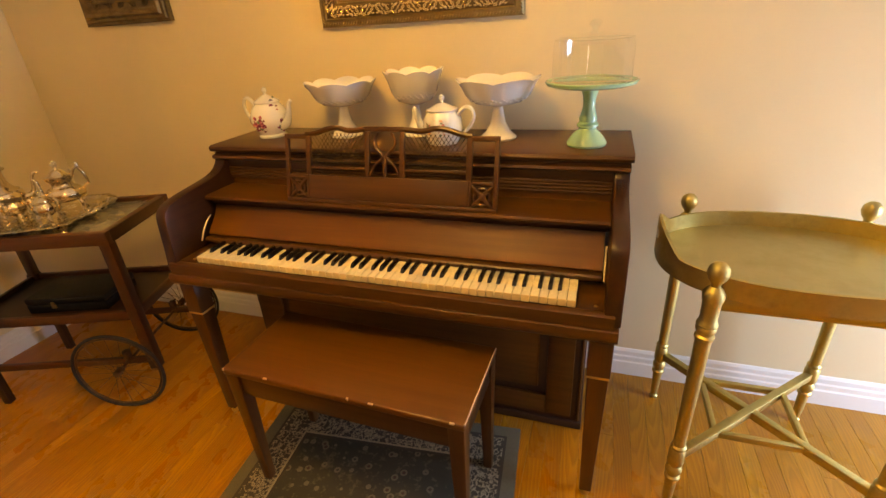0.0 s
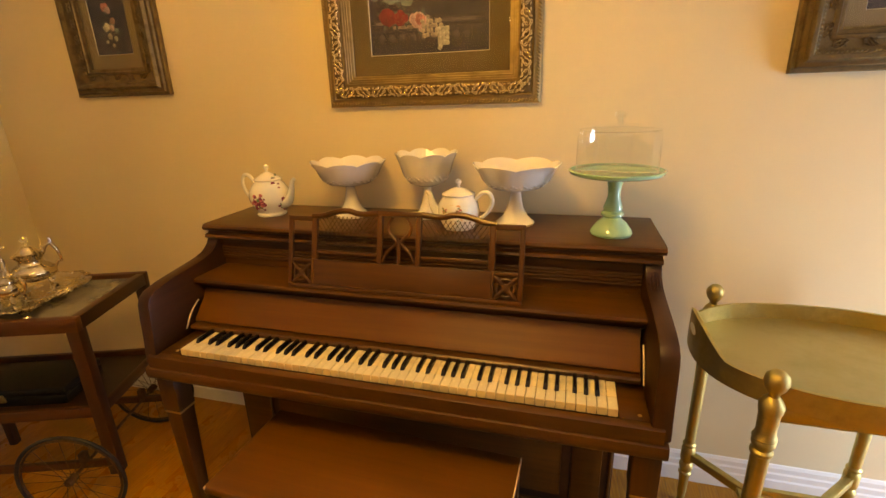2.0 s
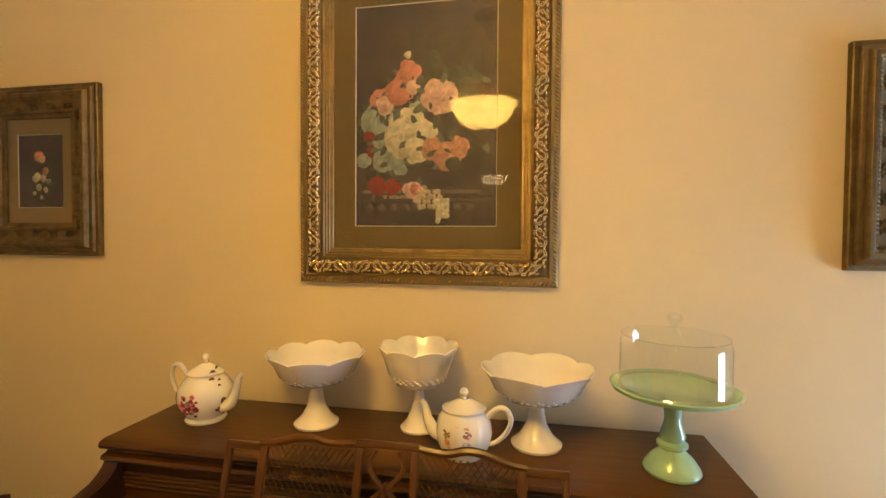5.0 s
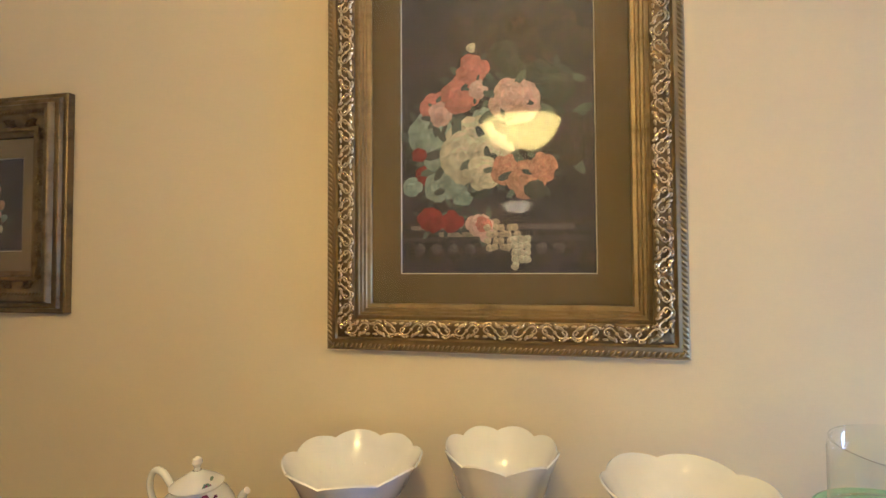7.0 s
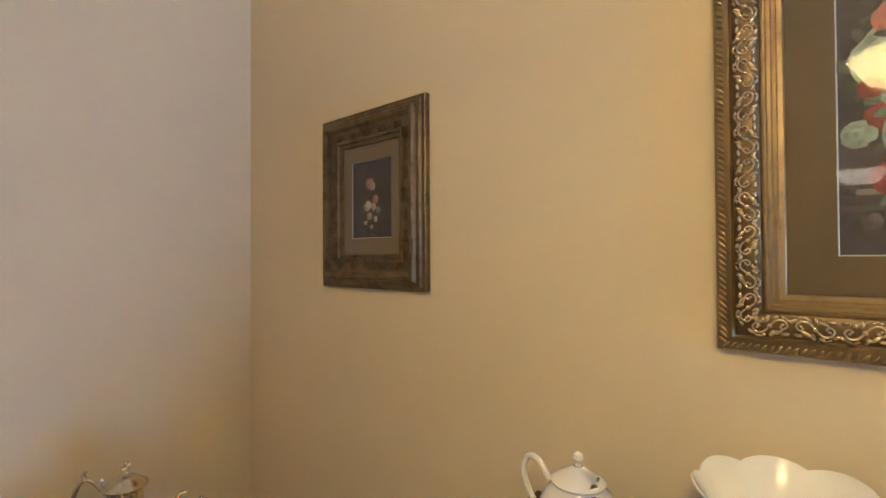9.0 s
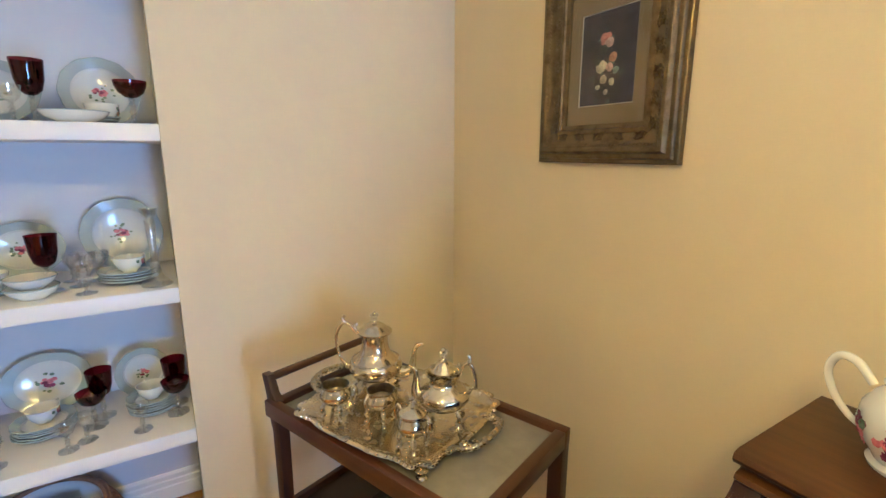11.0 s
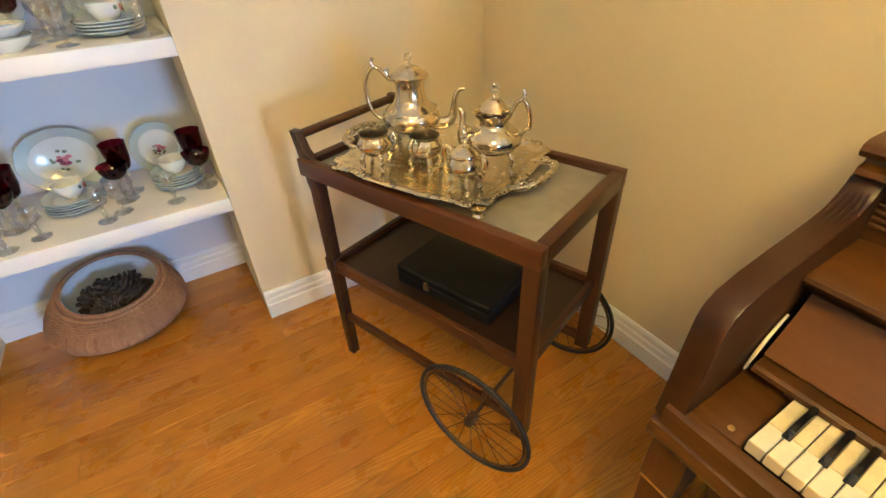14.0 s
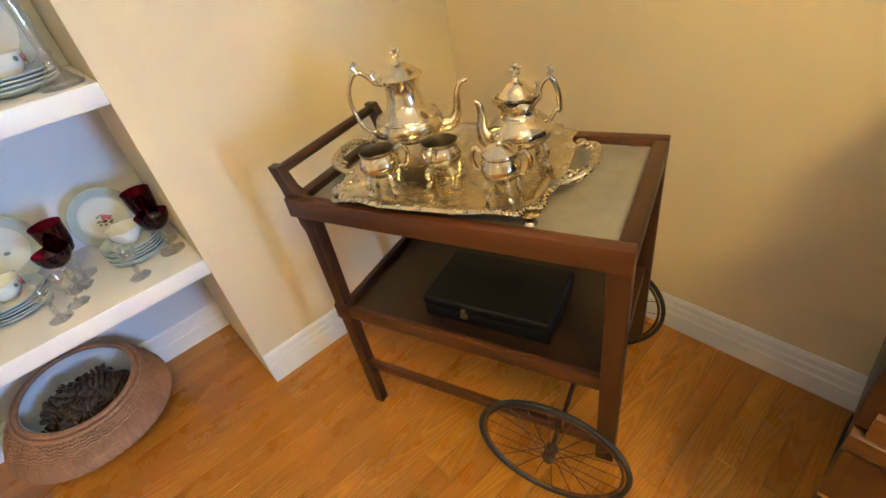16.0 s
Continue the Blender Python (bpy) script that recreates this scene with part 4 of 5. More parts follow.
SIDE = [(0.5, 0.8, 0.06, EARTH, 10), (0.30, 0.55, 0.03, WHITE, 12), (0.42, 0.48, 0.035, WHITE, 14), (0.28, 0.42, 0.02, PINK, 8), (0.15, 0.5, 0.015, WHITE, 6), (0.12, 0.38, 0.012, PEACH, 5), (0.58, 0.36, 0.028, RED, 10), (0.5, 0.15, 0.032, RED, 10),
        (0.66, 0.52, 0.03, LEAF, 10), (0.78, 0.40, 0.02, WHITE, 8), (0.55, 0.66, 0.02, PINK, 8), (0.62, 0.88, 0.012, PINK, 4), (0.80, 0.66, 0.02, LEAF, 6), (0.35, 0.25, 0.02, LEAF, 6), (0.88, 0.3, 0.02, CORAL, 6), (0.72, 0.2, 0.02, GRAPE, 6)]
picture("framed_picture", -0.991, -0.252, 1.381, 2.333, 0.101, 0.407, 0.625, BIG, 3, "large flower print in an ornate antique gilt frame", MMAT, MGILTD)
picture("framed_picture", -2.164, -1.690, 1.447, 2.003, 0.106, 0.182, 0.243, SMALL, 5, "small dark flower print in a dull carved gilt frame", MMATG, MGILTS)
picture("framed_picture", 0.418, 0.958, 1.441, 1.985, 0.105, 0.24, 0.245, SIDE, 9, "dark rose print in a dull carved gilt frame", MMATG, MGILTS)


# ---- china on the piano ----
ZL = 1.0205


def flower_spray(bm, cx, cy, cz, n, spread, seed, radius, hgt, slots):
    """Small transfer-printed petals laid on a round pot's wall round (angle cx)."""
    r = random.Random(seed)
    for k in range(n):
        a = cx + r.gauss(0, spread)
        z = cz + r.gauss(0, hgt)
        rad = radius(z) + 0.0007
        ctr = Vector((rad * math.cos(a), rad * math.sin(a), z))
        e1, e2 = Vector((-math.sin(a), math.cos(a), 0)), Vector((0, 0, 1))
        s = r.uniform(0.004, 0.0085)
        vs = [bm.verts.new(ctr + s * (math.cos(q * 1.0472) * e1 + math.sin(q * 1.0472) * e2)) for q in range(6)]
        bm.faces.new(vs).material_index = r.choice(slots)


def teapot(x, y, rz, s, body, lidp, label, flowers, spray_at, lobed=0):
    t = thing("teapot", pose(x, y, ZL, 0, 0, rz), label, "teapot", "china teapots")
    wave = (lambda a, i: (1 + lobed * abs(math.cos(4 * a)), 0)) if lobed else None

    def rad(z):
        for (r0, z0), (r1, z1) in zip(body, body[1:]):
            if z0 <= z <= z1 and z1 > z0:
                return r0 + (r1 - r0) * (z - z0) / (z1 - z0)
        return body[-1][0]
    part("body", lathe(grow(), body, 40, wave=wave), MCHINA, t)
    part("lid", lathe(grow(), lidp, 32), MCHINA, t)
    zt = lidp[-1][1]
    part("finial", lathe(grow(), [(0, zt - 0.004), (0.006, zt), (0.005, zt + 0.006), (0.010, zt + 0.014), (0.008, zt + 0.022), (0.0, zt + 0.027)], 16), MCHINA, t)
    rm = max(r for r, z in body)
    zm = body[-1][1]
    part("spout", tube(grow(), [(rm * 0.8, 0, zm * 0.34), (rm * 1.15, 0, zm * 0.42), (rm * 1.4, 0, zm * 0.68), (rm * 1.52, 0, zm * 0.95), (rm * 1.68, 0, zm * 1.05)], [0.018, 0.016, 0.011, 0.008, 0.0065], 12), MCHINA, t)
    part("handle", tube(grow(), [(-rm * 0.86, 0, zm * 0.86), (-rm * 1.2, 0, zm * 1.07), (-rm * 1.55, 0, zm * 1.08), (-rm * 1.72, 0, zm * 0.86), (-rm * 1.55, 0, zm * 0.58), (-rm * 1.2, 0, zm * 0.36), (-rm * 0.9, 0, zm * 0.28)], [0.006, 0.007, 0.0065, 0.006, 0.006, 0.0055, 0.005], 10), MCHINA, t)
    for ang, z, n in spray_at:
        bm = grow()
        flower_spray(bm, ang, 0, z, n, 0.17, int(ang * 10) + n, rad, 0.011, [0, 0, 1, 2])
        part("flower_spray", bm, flowers, t, "printed flower spray")
    return t


B1 = [(0, 0.0), (0.044, 0.0), (0.046, 0.006), (0.04, 0.012), (0.046, 0.024), (0.058, 0.045), (0.062, 0.065), (0.059, 0.088), (0.048, 0.108), (0.038, 0.119), (0.036, 0.124)]
B1 = [(r * 1.14, z * 1.02) for r, z in B1]
B2 = [(0, 0.0), (0.040, 0.0), (0.044, 0.008), (0.052, 0.03), (0.056, 0.055), (0.052, 0.08), (0.043, 0.098), (0.040, 0.104)]
B2 = [(r * 1.12, z) for r, z in B2]
teapot(-1.183, 1.38, -8, 1, B1, [(0.046, 0.1235), (0.048, 0.128), (0.038, 0.136), (0.02, 0.146), (0.008, 0.153)], "white china teapot with plum flower sprays on the piano", [MPLUM, MROSE, MLEAFT], ((-1.45, 0.052, 46), (-0.05, 0.045, 22), (-0.3, 0.129, 8), (-2.4, 0.06, 20)))
teapot(-0.472, 1.318, 172, 1, B2, [(0.050, 0.102), (0.051, 0.107), (0.036, 0.114), (0.02, 0.122), (0.008, 0.126)], "small cream china teapot with peach flowers on the piano", [MPEACH, MROSE, MLEAFT], ((1.2, 0.055, 34), (1.9, 0.06, 20), (0.7, 0.05, 14)), 0.05)


def compote(x, y, r, h, deep, lobes, label):
    t = thing("pedestal_bowl", pose(x, y, ZL, 0, 0, rng.uniform(0, 40)), label, "bowl", "milk glass bowls")
    stem = h - deep
    foot = [(0, 0), (0.46 * r, 0), (0.47 * r, 0.006), (0.41 * r, 0.012), (0.30 * r, 0.026), (0.19 * r, 0.052), (0.12 * r, stem - 0.006), (0.15 * r, stem), (0.0, stem)]
    part("pedestal", lathe(grow(), foot, 40), MMILK, t)
    out = [(0.0, stem - 0.003), (0.25 * r, stem), (0.58 * r, stem + 0.12 * deep), (0.79 * r, stem + 0.40 * deep), (0.89 * r, stem + 0.73 * deep), (1.02 * r, h), (1.0 * r, h + 0.002), (0.87 * r, stem + 0.75 * deep), (0.76 * r, stem + 0.44 * deep), (0.5 * r, stem + 0.2 * deep), (0.0, stem + 0.12 * deep)]

    def wave(a, i):
        k = {2: 0.15, 3: 0.45, 4: 0.8, 5: 1.0, 6: 1.0, 7: 0.8, 8: 0.4}.get(i, 0.0)
        f = abs(math.cos(lobes * a / 2)) ** 0.8
        return (1 + 0.045 * k * (f - 0.6), (0.010 * k * (f - 0.6) if 4 < i < 7 else 0.0))
    bowl = part("bowl", lathe(grow(), out, 96, wave=wave), MMILK, t)
    bm = grow()
    for k in range(lobes * 3):
        a = 2 * math.pi * k / (lobes * 3)
        for j, (q, zz) in enumerate(((0.66, 0.24), (0.74, 0.35), (0.70, 0.29))):
            rr = q * r * 0.982
            lathe(bm, [(0, -0.005), (0.0045, -0.0025), (0.0055, 0.0), (0.004, 0.003), (0, 0.005)], 7, Matrix.Translation((rr * math.cos(a + 0.09 * j), rr * math.sin(a + 0.09 * j), stem + zz * deep)))
    part("grape_relief", bm, MMILK, bowl)
    return t


compote(-0.878, 1.41, 0.124, 0.188, 0.082, 8, "white milk glass pedestal bowl with wide scalloped rim")
compote(-0.606, 1.432, 0.100, 0.214, 0.108, 8, "tall deep white milk glass pedestal bowl, scalloped rim")
compote(-0.308, 1.395, 0.129, 0.186, 0.080, 6, "wide white milk glass pedestal bowl with petal rim")


def cake_stand():
    t = thing("cake_stand", pose(-0.026, 1.325, ZL), "jade green cake stand on the piano end", "cake stand")
    part("pedestal", lathe(grow(), [(0, 0), (0.056, 0), (0.058, 0.006), (0.054, 0.016), (0.04, 0.034), (0.026, 0.046), (0.024, 0.05), (0.031, 0.056), (0.031, 0.062), (0.024, 0.068), (0.026, 0.078), (0.022, 0.09), (0.0165, 0.11), (0.019, 0.14), (0.026, 0.160), (0.03, 0.166), (0, 0.166)], 40), MJADE, t)
    part("plate", lathe(grow(), [(0, 0.164), (0.05, 0.164), (0.11, 0.168), (0.124, 0.174), (0.128, 0.182), (0.124, 0.184), (0.116, 0.179), (0.0, 0.178)], 64), MJADE, t)
    d = thing("glass_dome", pose(-0.026, 1.325, ZL + 0.179), "clear glass dome with a knob over a cake stand", "dome")
    r = 0.108
    part("cover", lathe(grow(), [(r, 0.0), (r + 0.002, 0.003), (r, 0.008), (r, 0.096), (r - 0.004, 0.109), (r - 0.018, 0.118), (0.06, 0.124), (0.02, 0.128), (0.010, 0.129)], 64), MGLASS, d)
    for rr, zz, w in ((r, 0.002, 0.0025), (r - 0.003, 0.111, 0.0009)):
        part("rim", tube(grow(), [(rr * math.cos(radians(a)), rr * math.sin(radians(a)), zz) for a in range(0, 360, 6)], w, 6, True), MCRYST, d)
    part("knob", lathe(grow(), [(0.010, 0.128), (0.007, 0.132), (0.009, 0.137), (0.015, 0.143), (0.0175, 0.15), (0.012, 0.157), (0, 0.16)], 24), MGLASS, d)


cake_stand()


# ---- gold tray table ----
def gold_table():
    t = thing("tray_table", pose(0.535, 1.2, 0), "gold painted oval tray table with turned legs", "side table")
    hx, hy = 0.236, 0.237
    prof = [(0, 0), (0.014, 0), (0.015, 0.012), (0.011, 0.018), (0.014, 0.05), (0.016, 0.125), (0.021, 0.13), (0.021, 0.136), (0.016, 0.142), (0.022, 0.158), (0.022, 0.170), (0.016, 0.180), (0.02, 0.186), (0.022, 0.195), (0.022, 0.235), (0.017, 0.245), (0.021, 0.25), (0.021, 0.256), (0.016, 0.262), (0.018, 0.45), (0.019, 0.628), (0.023, 0.633), (0.023, 0.640), (0.018, 0.645), (0.024, 0.659), (0.024, 0.665), (0.022, 0.670), (0.025, 0.675), (0.022, 0.683), (0.020, 0.689), (0.021, 0.735), (0.024, 0.745), (0.025, 0.760), (0.019, 0.772), (0.011, 0.780), (0.011, 0.788), (0.02, 0.800), (0.0245, 0.815), (0.022, 0.830), (0.012, 0.841), (0, 0.844)]
    for sx in (-1, 1):
        for sy in (-1, 1):
            part("leg", lathe(grow(), prof, 24, Matrix.Translation((sx * hx, sy * hy, 0))), MGOLD, t)
    for sx in (-1, 1):
        m = Matrix.Rotation(math.atan2(hy, sx * hx), 4, "Z")
        ln = math.hypot(hx, hy) - 0.012
        part("cross_stretcher", slab(grow(), -ln, ln, -0.012, 0.012, 0.199 if sx > 0 else 0.197, 0.227 if sx > 0 else 0.225, 0.003, 2, m), MGOLD, t)
    q = 0.118
    for sx, sy in ((1, 0), (-1, 0), (0, 1), (0, -1)):
        bm = slab(grow(), -q + 0.01, q - 0.01, -0.008, 0.008, 0.201, 0.221, 0.002, 2, Matrix.Translation((sx * q, sy * q, 0)) @ Matrix.Rotation(0 if sy else math.pi / 2, 4, "Z"))
        part("brace", bm, MGOLD, t)
    for sy in (-1, 1):
        part("top_rail", slab(grow(), -hx + 0.015, hx - 0.015, sy * (hy - 0.03) - 0.008, sy * (hy - 0.03) + 0.008, 0.70, 0.735, 0.003), MGOLD, t)
    # tray: an oval floor, a wall, and a raised grip with a slot at both ends
    a, b, n = 0.345, 0.250, 96
    bm = grow()
    rows = []
    for off, kind in ((0.0, 0), (0.0, 1), (-0.008, 1), (-0.010, 2)):
        ring = []
        for k in range(n):
            th = 2 * math.pi * k / n
            c, s = math.cos(th), math.sin(th)
            ex = 0.85
            x = (a + off) * math.copysign(abs(c) ** ex, c)
            y = (b + off) * math.copysign(abs(s) ** ex, s)
            grip = max(0.0, (abs(c) - 0.86) / 0.14)
            rise = 0.792 + 0.055 * min(1, grip) ** 1.2
            z = 0.737 if kind == 0 else (rise if kind == 1 else 0.747)
            ring.append(bm.verts.new((x, y, z)))
        rows.append(ring)
    for p, r in zip(rows, rows[1:]):
        for k in range(n):
            bm.faces.new((p[k], p[(k + 1) % n], r[(k + 1) % n], r[k]))
    bm.faces.new(rows[0][::-1])
    tray = part("tray_rim", bm, MGOLD, t)
    bm = grow()
    bm.faces.new([bm.verts.new((v[0], v[1], 0.7475)) for v in [((a - 0.0095) * math.copysign(abs(math.cos(6.2832 * k / n)) ** 0.85, math.cos(6.2832 * k / n)), (b - 0.0095) * math.copysign(abs(math.sin(6.2832 * k / n)) ** 0.85, math.sin(6.2832 * k / n))) for k in range(n)]])
    part("tray_floor", bm, MGOLDTOP, tray, "worn matte gold floor, greened for reflected window light")
    for sx in (-1, 1):
        bm = lathe(grow(), [(0, -0.0006), (0.011, -0.0006), (0.013, 0.0), (0.011, 0.0006), (0, 0.0006)], 20, Matrix.Translation((sx * (a + 0.0008), 0, 0.805)) @ Matrix.Rotation(math.pi / 2, 4, "Y") @ Matrix.Diagonal((1, 2.2, 1, 1)))
        part("grip_hole", bm, MTRIM, tray)


gold_table()


# ---- tea cart ----
CART = pose(-2.069, 1.016, 0, 0, 0, 19.5)
CL, CW = 0.3725, 0.2175


def tea_cart():
    t = thing("tea_cart", CART, "dark mahogany tea cart with glass top and wire wheels", "cart")
    for sy in (-1, 1):
        part("top_rail", slab(grow(), -CL - 0.01, CL, sy * (CW - 0.014) - 0.014, sy * (CW - 0.014) + 0.014, 0.718, 0.768, 0.003), MCARTLIT, t)
        part("shelf_rail", slab(grow(), -CL + 0.012, CL - 0.012, sy * (CW - 0.022) - 0.009, sy * (CW - 0.022) + 0.009, 0.385, 0.425, 0.003), MCARTLIT, t)
        part("stretcher", slab(grow(), -CL + 0.03, CL - 0.03, sy * (CW - 0.028) - 0.009, sy * (CW - 0.028) + 0.009, 0.168, 0.196, 0.003), MCARTLIT, t)
    for sx in (-1, 1):
        part("top_end_rail", slab(grow(), sx * (CL - 0.015) - 0.015, sx * (CL - 0.015) + 0.015, -CW + 0.028, CW - 0.028, 0.72, 0.767, 0.003), MCARTY, t)
        part("shelf_end_rail", slab(grow(), sx * (CL - 0.024) - 0.009, sx * (CL - 0.024) + 0.009, -CW + 0.03, CW - 0.03, 0.387, 0.424, 0.003), MCARTY, t)
    for sy in (-1, 1):
        y = sy * (CW - 0.028)
        lg = part("leg", leg_taper(grow(), -CL + 0.024, y, 0.0, 0.72, 0.03, 0.036), MCARTZ, t)
        part("leg_knee", slab(grow(), -CL - 0.002, -CL + 0.046, y - 0.02, y + 0.02, 0.375, 0.432, 0.008), MCARTZ, lg)
        prism_pts = [(-CL - 0.004, 0.72), (-CL - 0.002, 0.69), (-CL + 0.008, 0.665), (-CL + 0.03, 0.655), (-CL + 0.04, 0.72)]
        part("bracket", prism(grow(), prism_pts, "y", y - 0.017, y + 0.017, 0.002), MCARTZ, lg)
        part("wheel_leg", leg_taper(grow(), CL - 0.021, sy * (CW - 0.021), 0.150, 0.72, 0.04, 0.04), MCARTZ, t)
        # handle post, leaning out
        pts = [(-CL, 0.722), (-CL + 0.034, 0.766), (-CL + 0.010, 0.785), (-CL - 0.012, 0.836), (-CL - 0.040, 0.836), (-CL - 0.026, 0.785), (-CL - 0.018, 0.74)]
        part("handle_post", prism(grow(), pts, "y", y - 0.013, y + 0.013, 0.003), MCARTZ, t)
        hubx, wr = CL - 0.133, 0.182
        wy = sy * (CW + 0.047)
        whl = part("wheel", tube(grow(), [(hubx + (wr - 0.0065) * math.cos(radians(a)), wy, wr + (wr - 0.0065) * math.sin(radians(a))) for a in range(0, 360, 6)], 0.0064, 10, True), MRUBBER, t, "thin wire wheel with black rubber tyre")
        part("rim", tube(grow(), [(hubx + (wr - 0.019) * math.cos(radians(a)), wy, wr + (wr - 0.019) * math.sin(radians(a))) for a in range(0, 360, 6)], 0.004, 8, True), MSPOKE, whl)
        part("hub", tube(grow(), [(hubx, wy - 0.022, wr), (hubx, wy - 0.016, wr), (hubx, wy + 0.016, wr), (hubx, wy + 0.022, wr)], [0.010, 0.015, 0.015, 0.010], 14), MSPOKE, whl)
        for k in range(20):
            a = 2 * math.pi * k / 20
            off = 0.5 * (1 if k % 2 else -1)
            bm = tube(grow(), [(hubx + 0.013 * math.cos(a + off), wy + (0.012 if k % 4 < 2 else -0.012), wr + 0.013 * math.sin(a + off)), (hubx + (wr - 0.02) * math.cos(a), wy, wr + (wr - 0.02) * math.sin(a))], 0.0011, 5)
            part("spoke", bm, MSPOKE, whl)
        part("axle_bracket", slab(grow(), hubx - 0.012, hubx + 0.012, sy * (CW - 0.028) - 0.012, sy * (CW - 0.028) + 0.012, 0.17, 0.232, 0.003), MSPOKE, t)
    part("axle", tube(grow(), [(CL - 0.133, -CW - 0.05, 0.182), (CL - 0.133, CW + 0.05, 0.182)], 0.006, 10), MSPOKE, t)
    part("handle_bar", tube(grow(), [(-CL - 0.025, -CW + 0.03, 0.821), (-CL - 0.025, CW - 0.03, 0.821)], 0.0125, 12), MCARTY, t)
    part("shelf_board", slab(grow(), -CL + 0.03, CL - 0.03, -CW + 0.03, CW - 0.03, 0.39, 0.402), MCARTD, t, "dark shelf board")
    gl = part("glass_top", slab(grow(), -CL + 0.03, CL - 0.03, -CW + 0.028, CW - 0.028, 0.744, 0.75), MTOPGL, t, "glass panel with the wall's reflection as a beige film")
    gl.visible_shadow = False
    part("cross_bar", slab(grow(), -0.10, -0.07, -CW + 0.028, CW - 0.028, 0.722, 0.742), MPD, t)


tea_cart()

bx = thing("storage_box", CART @ pose(0.04, -0.035, 0.402), "flat black box with a brass latch on the cart shelf", "box")
part("base", slab(grow(), -0.163, 0.163, -0.099, 0.099, 0, 0.037, 0.004), MBLACK, bx)
part("lid", slab(grow(), -0.164, 0.164, -0.100, 0.100, 0.039, 0.066, 0.006, 3), MBLACK, bx)
part("latch", slab(slab(grow(), -0.059, -0.041, -0.105, -0.099, 0.022, 0.038, 0.001), -0.055, -0.045, -0.107, -0.099, 0.036, 0.05, 0.001), MBRASS, bx, "small brass latch")


# ---- silver ----
ZT = 0.752
TRAY = CART @ pose(-0.036, -0.008, ZT, 0, 0, 5)
ZP = ZT + 0.028


def silver_tray():
    t = thing("silver_tray", TRAY, "footed rectangular silver tray with scrolled edge and handles", "tray")
    a, b = 0.236, 0.199
    n = 160

    def outline(k, off, wob):
        th = 2 * math.pi * k / n
        c, s = math.cos(th), math.sin(th)
        ex = 0.36
        w = 1 + wob * 0.028 * math.cos(12 * th)
        return ((a + off) * w * math.copysign(abs(c) ** ex, c), (b + off) * w * math.copysign(abs(s) ** ex, s))
    bm = grow()
    rows = []
    for off, z, wob in ((0.0, 0.030, 1), (0.003, 0.034, 1), (-0.004, 0.038, 1), (-0.014, 0.035, 0.7), (-0.022, 0.031, 0.3), (-0.034, 0.027, 0.1)):
        rows.append([bm.verts.new((*outline(k, off, wob), z)) for k in range(n)])
    for p, q in zip(rows, rows[1:]):
        for k in range(n):
            bm.faces.new((p[k], p[(k + 1) % n], q[(k + 1) % n], q[k]))
    bm.faces.new(rows[-1])
    lo = [bm.verts.new((v.co.x, v.co.y, v.co.z - 0.003)) for v in rows[-1]]
    bm.faces.new(lo[::-1])
    for k in range(n):
        bm.faces.new((lo[k], lo[(k + 1) % n], rows[0][(k + 1) % n], rows[0][k]))
    part("plate", bm, MSILVT, t, angle=50)
    bm = grow()
    for k in range(0, n, 2):
        x, y = outline(k, -0.003, 1)
        lathe(bm, [(0, -0.002), (0.0065, 0.0), (0.005, 0.004), (0, 0.006)], 7, Matrix.Translation((x, y, 0.034)))
    tagged(part("beaded_edge", bm, MSILV, t), kind="stuff")
    for sx in (-1, 1):
        bm = grow()
        tube(bm, [(sx * (a - 0.01), -0.075, 0.034), (sx * (a + 0.018), -0.078, 0.04), (sx * (a + 0.052), -0.06, 0.05), (sx * (a + 0.062), 0, 0.054), (sx * (a + 0.052), 0.06, 0.05), (sx * (a + 0.018), 0.078, 0.04), (sx * (a - 0.01), 0.075, 0.034)], [0.006, 0.007, 0.006, 0.008, 0.006, 0.007, 0.006], 10)
        for k in range(9):
            th = radians(-80 + 20 * k)
            lathe(bm, [(0, -0.006), (0.006, -0.002), (0.005, 0.004), (0, 0.007)], 7, Matrix.Translation((sx * (a + 0.004 + 0.056 * math.cos(th)), 0.074 * math.sin(th), 0.047)))
        for k in range(-3, 4):
            th = radians(26 * k)
            px, py_ = sx * (a + 0.004 + 0.05 * math.cos(th)), 0.07 * math.sin(th)
            tube(bm, [(px, py_ - 0.010, 0.047), (px + sx * 0.010, py_ - 0.006, 0.052), (px + sx * 0.012, py_ + 0.003, 0.053), (px + sx * 0.003, py_ + 0.008, 0.052), (px - sx * 0.004, py_ + 0.004, 0.05)], [0.002, 0.0038, 0.004, 0.0034, 0.002], 6)
        part("handle", bm, MSILVE, t)
        for sy in (-1, 1):
            part("foot", lathe(grow(), [(0, 0), (0.010, 0.0), (0.014, 0.004), (0.010, 0.010), (0.012, 0.018), (0.02, 0.026), (0, 0.029)], 14, Matrix.Translation((sx * (a - 0.03), sy * (b - 0.028), 0))), MSILV, t)


silver_tray()


def bird_finial(t, z, s):
    bm = grow()
    lathe(bm, [(0, 0), (0.009 * s, 0.001), (0.004 * s, 0.006), (0.003 * s, 0.012)], 12, Matrix.Translation((0, 0, z)))
    for dx, dz, r in ((0, 0.018, 0.0075), (0.007, 0.024, 0.006), (-0.007, 0.025, 0.0055), (0.001, 0.031, 0.006), (0.004, 0.014, 0.005), (-0.005, 0.015, 0.005)):
        lathe(bm, [(0, -r * s), (0.7 * r * s, -0.7 * r * s), (r * s, 0), (0.7 * r * s, 0.7 * r * s), (0, r * s)], 9, Matrix.Translation((dx * s, dx * 0.4 * s, z + dz * s)))
    part("finial", bm, MSILVE, t)


